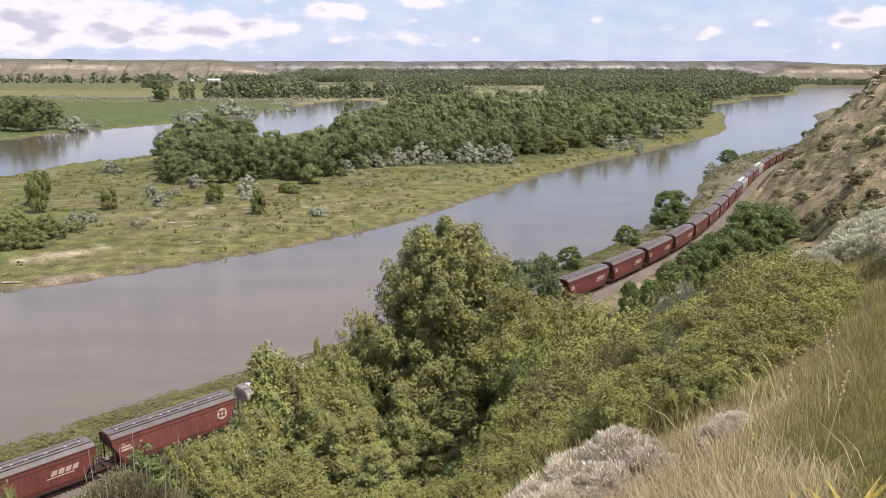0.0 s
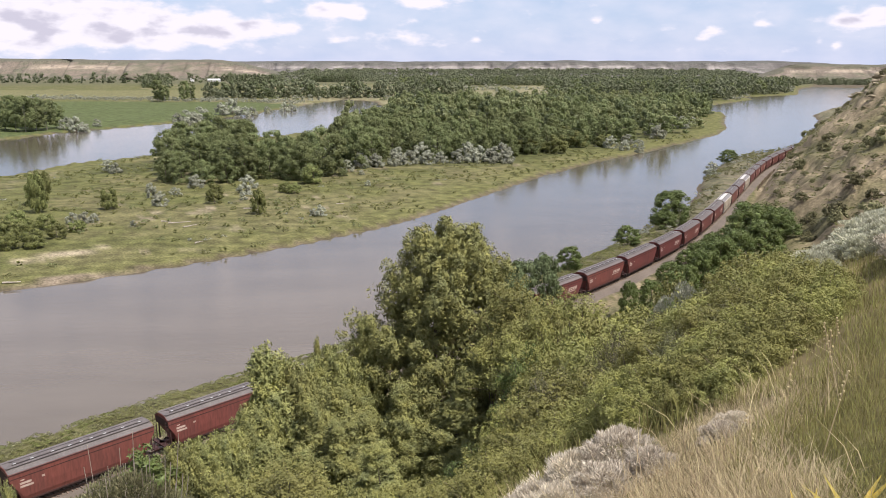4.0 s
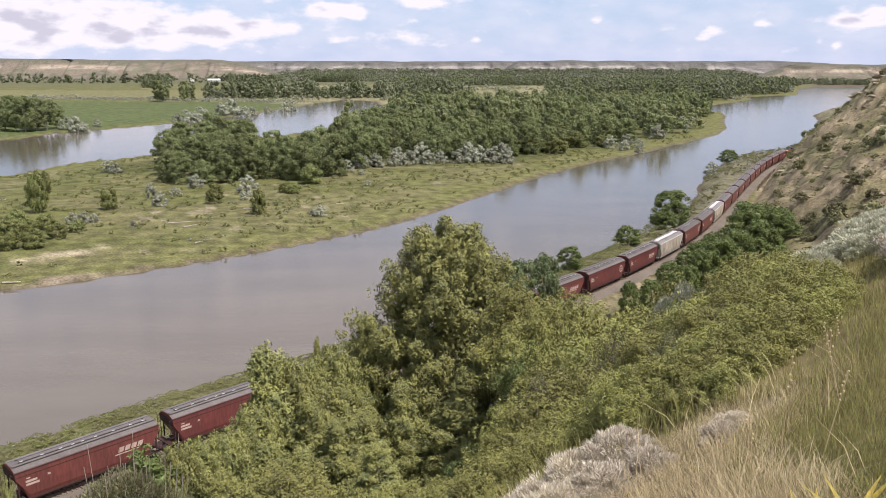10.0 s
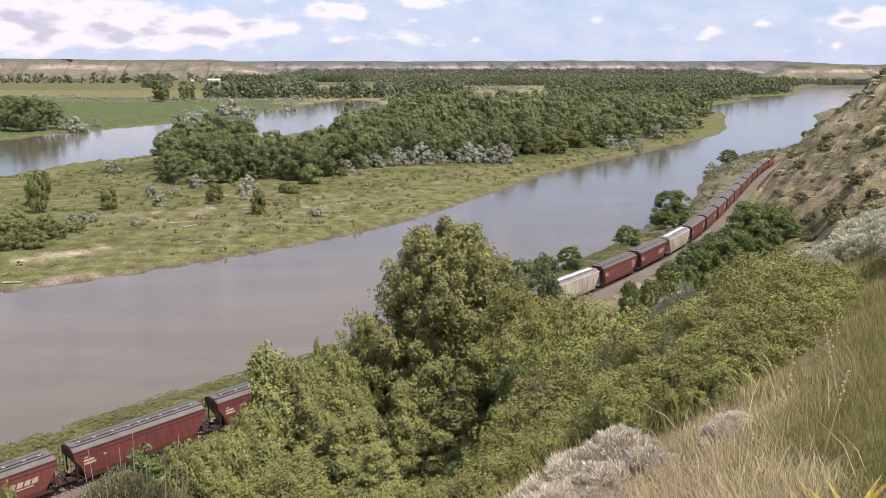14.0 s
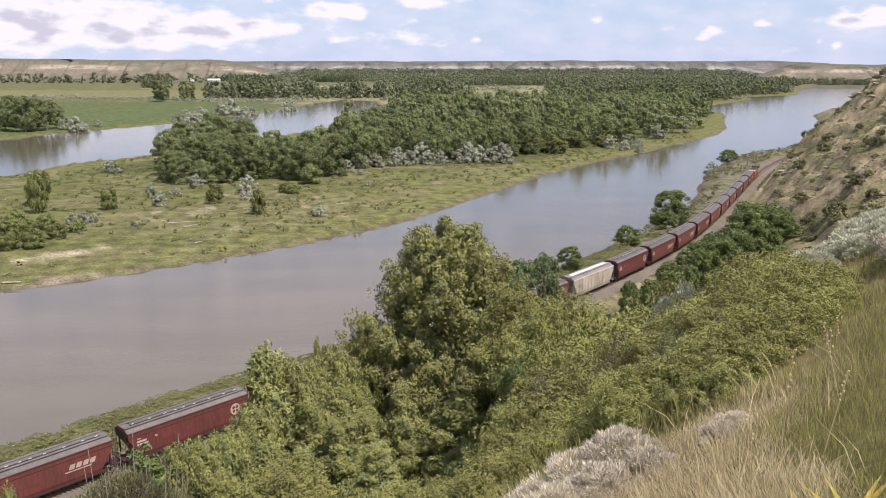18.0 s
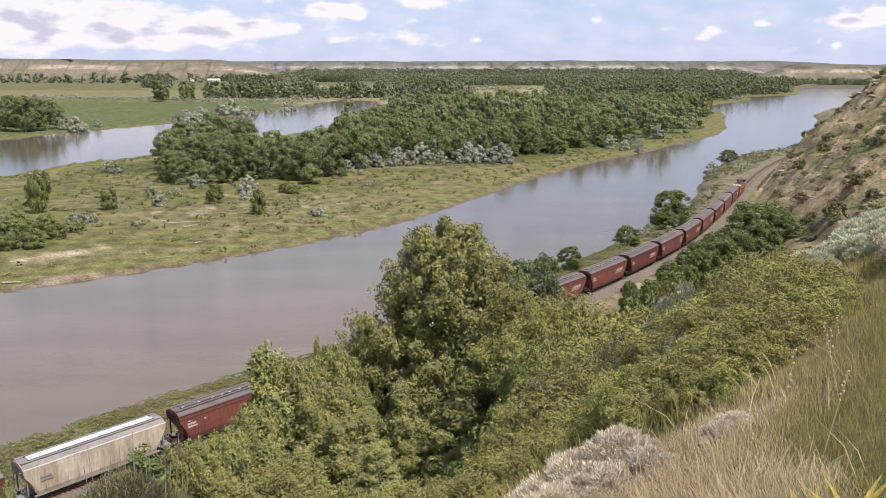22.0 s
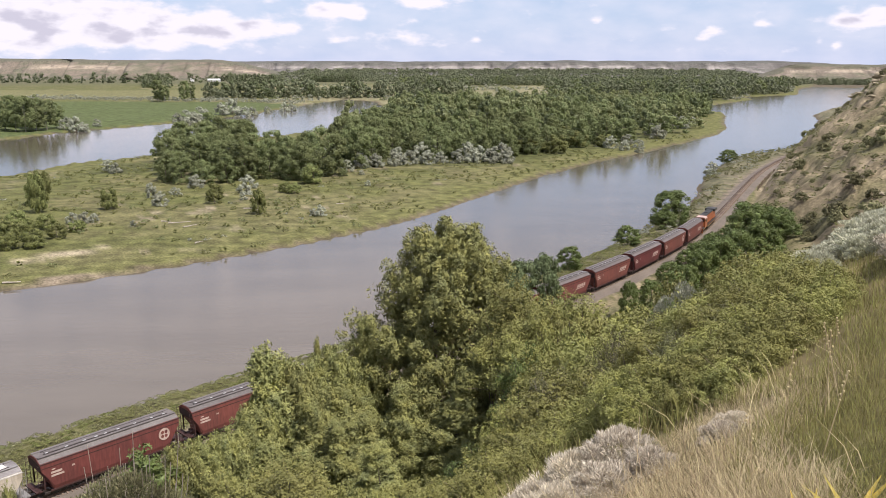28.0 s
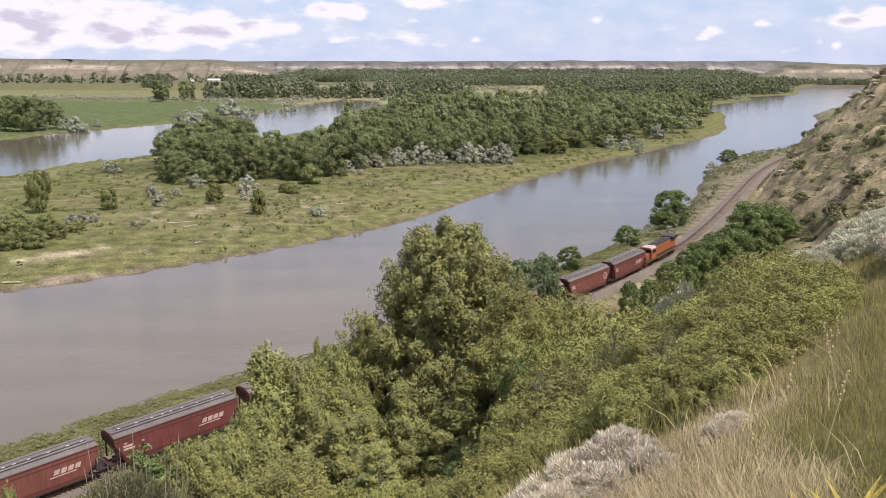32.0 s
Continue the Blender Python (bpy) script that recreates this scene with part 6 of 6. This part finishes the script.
def seed_stalk(seed, x, y, h):
    r = np.random.default_rng(seed)
    t = thing("seed_stalk", "dry pale seed stalk rising from the grass", "plant", "seed stalks")
    bm = bmesh.new()
    p, q = Vector((0, 0, 0)), Vector((0.06 * r.normal(), 0.06 * r.normal(), h * 0.55))
    e = q + Vector((0.10 * r.normal(), 0.05 * r.normal(), h * 0.45))
    rod(bm, p, e, 0.004, 0.0025, 5)
    part("stem", bm, M_STRAW, t)
    for k in range(7):
        bm = bmesh.new()
        c = e - (e - p) * (0.05 * k) + Vector((0.008 * r.normal(), 0.008 * r.normal(), 0))
        bmesh.ops.create_icosphere(bm, subdivisions=1, radius=0.008, matrix=Matrix.Translation(c))
        part("seed_head", bm, M_STRAW, t)
    t.matrix_basis = place(x, y, 1.0, tall=1.0)


for k, (x, y, h) in enumerate(((2.05, 4.6, 0.75), (2.45, 4.9, 0.7), (1.75, 4.2, 0.5), (2.15, 4.3, 0.55), (3.1, 6.0, 0.5), (2.7, 5.2, 0.55))):
    seed_stalk(500 + k, x, y, h)


def leaf_rosette(seed, x, y, n, length):
    r = np.random.default_rng(seed)
    t = thing("leaf_rosette", "clump of broad pointed yellow-green leaves in the grass", "plant", "yellow-leaved plants")
    for k in range(n):
        a, up = 6.28 * (k + r.random()) / n, 0.5 + 0.6 * r.random()
        d = Vector((math.cos(a), math.sin(a), 0))
        sd = Vector((-math.sin(a), math.cos(a), 0)) * 0.013
        pts = [Vector((0, 0, 0)), d * length * 0.35 + Vector((0, 0, length * up * 0.6)), d * length * 0.75 + Vector((0, 0, length * up * 0.85))]
        bm = bmesh.new()
        w = [(bm.verts.new(p - sd * f), bm.verts.new(p + Vector((0, 0, -0.004)) * f), bm.verts.new(p + sd * f)) for p, f in zip(pts, (0.7, 1.0, 0.12))]
        for u, v in zip(w, w[1:]):
            bm.faces.new((u[0], u[1], v[1], v[0]))
            bm.faces.new((u[1], u[2], v[2], v[1]))
        part("leaf", bm, M_YELLOWLEAF, t)
    t.matrix_basis = place(x, y, 1.0, tall=1.0)


for k, (x, y) in enumerate(((1.42, 3.3), (1.58, 3.2), (1.80, 3.25))):
    leaf_rosette(520 + k, x, y, 9, 0.30)

# -- timber piles that hold the cut beside the line


def timber_pile(seed, s, side, h):
    r = np.random.default_rng(seed)
    d = on_track(s + 1) - on_track(s - 1)
    d /= np.linalg.norm(d)
    x, y = on_track(s) + np.array([d[1], -d[0]]) * side
    p = thing("timber_pile", "weathered brown timber pile at the foot of the cut", "post", "piles beside the line")
    bm = bmesh.new()
    rod(bm, (0, 0, -0.8), (0.05 * r.normal(), 0.05 * r.normal(), h), 0.19, 0.17, 8)
    part("shaft", bm, M_TIE, p)
    bm = bmesh.new()
    rod(bm, (0, 0, h - 0.02), (0, 0, h + 0.10), 0.23, 0.21, 8)
    part("cap", bm, M_TIE, p)
    p.matrix_basis = place(x, y, 1.0, tall=1.0)


s_cut = float(np.interp(318, CURVE[:, 1], ALONG))
for k in range(22):
    timber_pile(560 + k, s_cut + 4.2 * k, 5.2, 1.9 + 0.3 * math.sin(k * 2.3))

# -- rocks, driftwood and the farm


def rock(seed, w):
    r = np.random.default_rng(seed)
    bm = bmesh.new()
    bmesh.ops.create_icosphere(bm, subdivisions=2, radius=0.5)
    for v in bm.verts:
        n = noise.noise(v.co * 2.2 + Vector((seed * 3.1, 0, 0)))
        v.co *= 1 + 0.5 * n
        v.co.z = round(v.co.z * 5) / 5 * 0.6 + v.co.z * 0.15
    me = bpy.data.meshes.new("rock_outcrop")
    bm.to_mesh(me)
    bm.free()
    me.materials.append(M_SANDSTONE)
    return tagged(new("rock_outcrop", me), "pale sandstone outcrop on the dry bluff", "rock", "sandstone outcrops")


rocks = [rock(600 + k, 1) for k in range(4)]
rspots = scatter(700, 60, 330, 160, 480, lambda x, y: on_bluff(x, y) & (fnoise(x, y, 30, 87, 3) > 0.52), 6.0, 61)
rspots = np.vstack([rspots[:54], [(196, 380), (201, 386), (193, 372), (204, 377), (187, 366)]])
for k, (x, y) in enumerate(rspots):
    ob = rocks[k % 4] if k < 4 else copy_thing(rocks[k % 4], Matrix())
    w = 1.0 + 1.8 * rng.random() ** 2 if k < 54 else 3.2 + 1.5 * rng.random()
    z = float(ground_z(np.array([x]), np.array([y]))[0])
    ob.matrix_basis = Matrix.LocRotScale((x, y, z), Euler((0.2 * rng.random(), 0.2 * rng.random(), 1.0 + 0.6 * rng.random())), (w, w * 1.8, w * 0.7) if k < 54 else (w, w * 1.3, w * 1.1))


def log(seed, x, y, length, turn):
    r = np.random.default_rng(seed)
    bm = bmesh.new()
    pts = [Vector((length * (k / 4 - 0.5), 0.06 * length * r.normal(), 0.16 + 0.05 * r.random())) for k in range(5)]
    rings = []
    for k, p in enumerate(pts):
        rad = 0.26 * (1 - 0.16 * k)
        rings.append([(p.x, p.y + rad * math.cos(a), p.z + rad * math.sin(a)) for a in np.arange(6) * math.pi / 3])
    loft(bm, rings)
    me = bpy.data.meshes.new("driftwood_log")
    bm.to_mesh(me)
    bm.free()
    me.materials.append(M_DRIFT)
    ob = tagged(new("driftwood_log", me), "bleached driftwood log lying in the meadow", "log", "driftwood on the island")
    ob.matrix_basis = place(x, y, 1.0, turn, 0.05, 1.0)


for k, (x, y, l, a) in enumerate(((-68, 286, 5, 0.2), (-85, 260, 7, 0.5), (-71, 233, 3, 1.0), (-80, 255, 5, 0.9), (-102, 187.5, 4, 0.3), (-38, 300, 3, 0.1), (-66, 285, 3, 2.2), (-90, 262, 3, 0.1))):
    log(700 + k, x, y, l, a)


def farm_building(x, y, w, d, h, turn, label):
    b = thing("farm_building", label, "farm building", "farm buildings")
    part("wall", boxes((-w / 2, w / 2, -d / 2, -d / 2 + 0.3, 0, h), (-w / 2, w / 2, d / 2 - 0.3, d / 2, 0, h), (-w / 2, -w / 2 + 0.3, -d / 2 + 0.3, d / 2 - 0.3, 0, h), (w / 2 - 0.3, w / 2, -d / 2 + 0.3, d / 2 - 0.3, 0, h)), M_WHITEWALL, b)
    bm = bmesh.new()
    loft(bm, [[(s * (w / 2 + 0.4), -d / 2 - 0.4, h), (s * (w / 2 + 0.4), 0, h + d * 0.3), (s * (w / 2 + 0.4), d / 2 + 0.4, h), (s * (w / 2 + 0.4), 0, h + 0.02)] for s in (-1, 1)])
    part("roof", bm, M_WHITEWALL, b)
    part("door", boxes((-1.8, 1.8, -d / 2 - 0.08, -d / 2 - 0.003, 0.0, 3.6)), M_GREYEND, b)
    b.matrix_basis = place(x, y, 1.0, turn, 0.1, 1.0)


farm_building(-817, 2985, 44, 14, 7, 0.25, "long white farm shed beside far trees")
farm_building(-890, 2960, 14, 14, 9, 0.6, "small white gabled farm house among the fields")

motions()
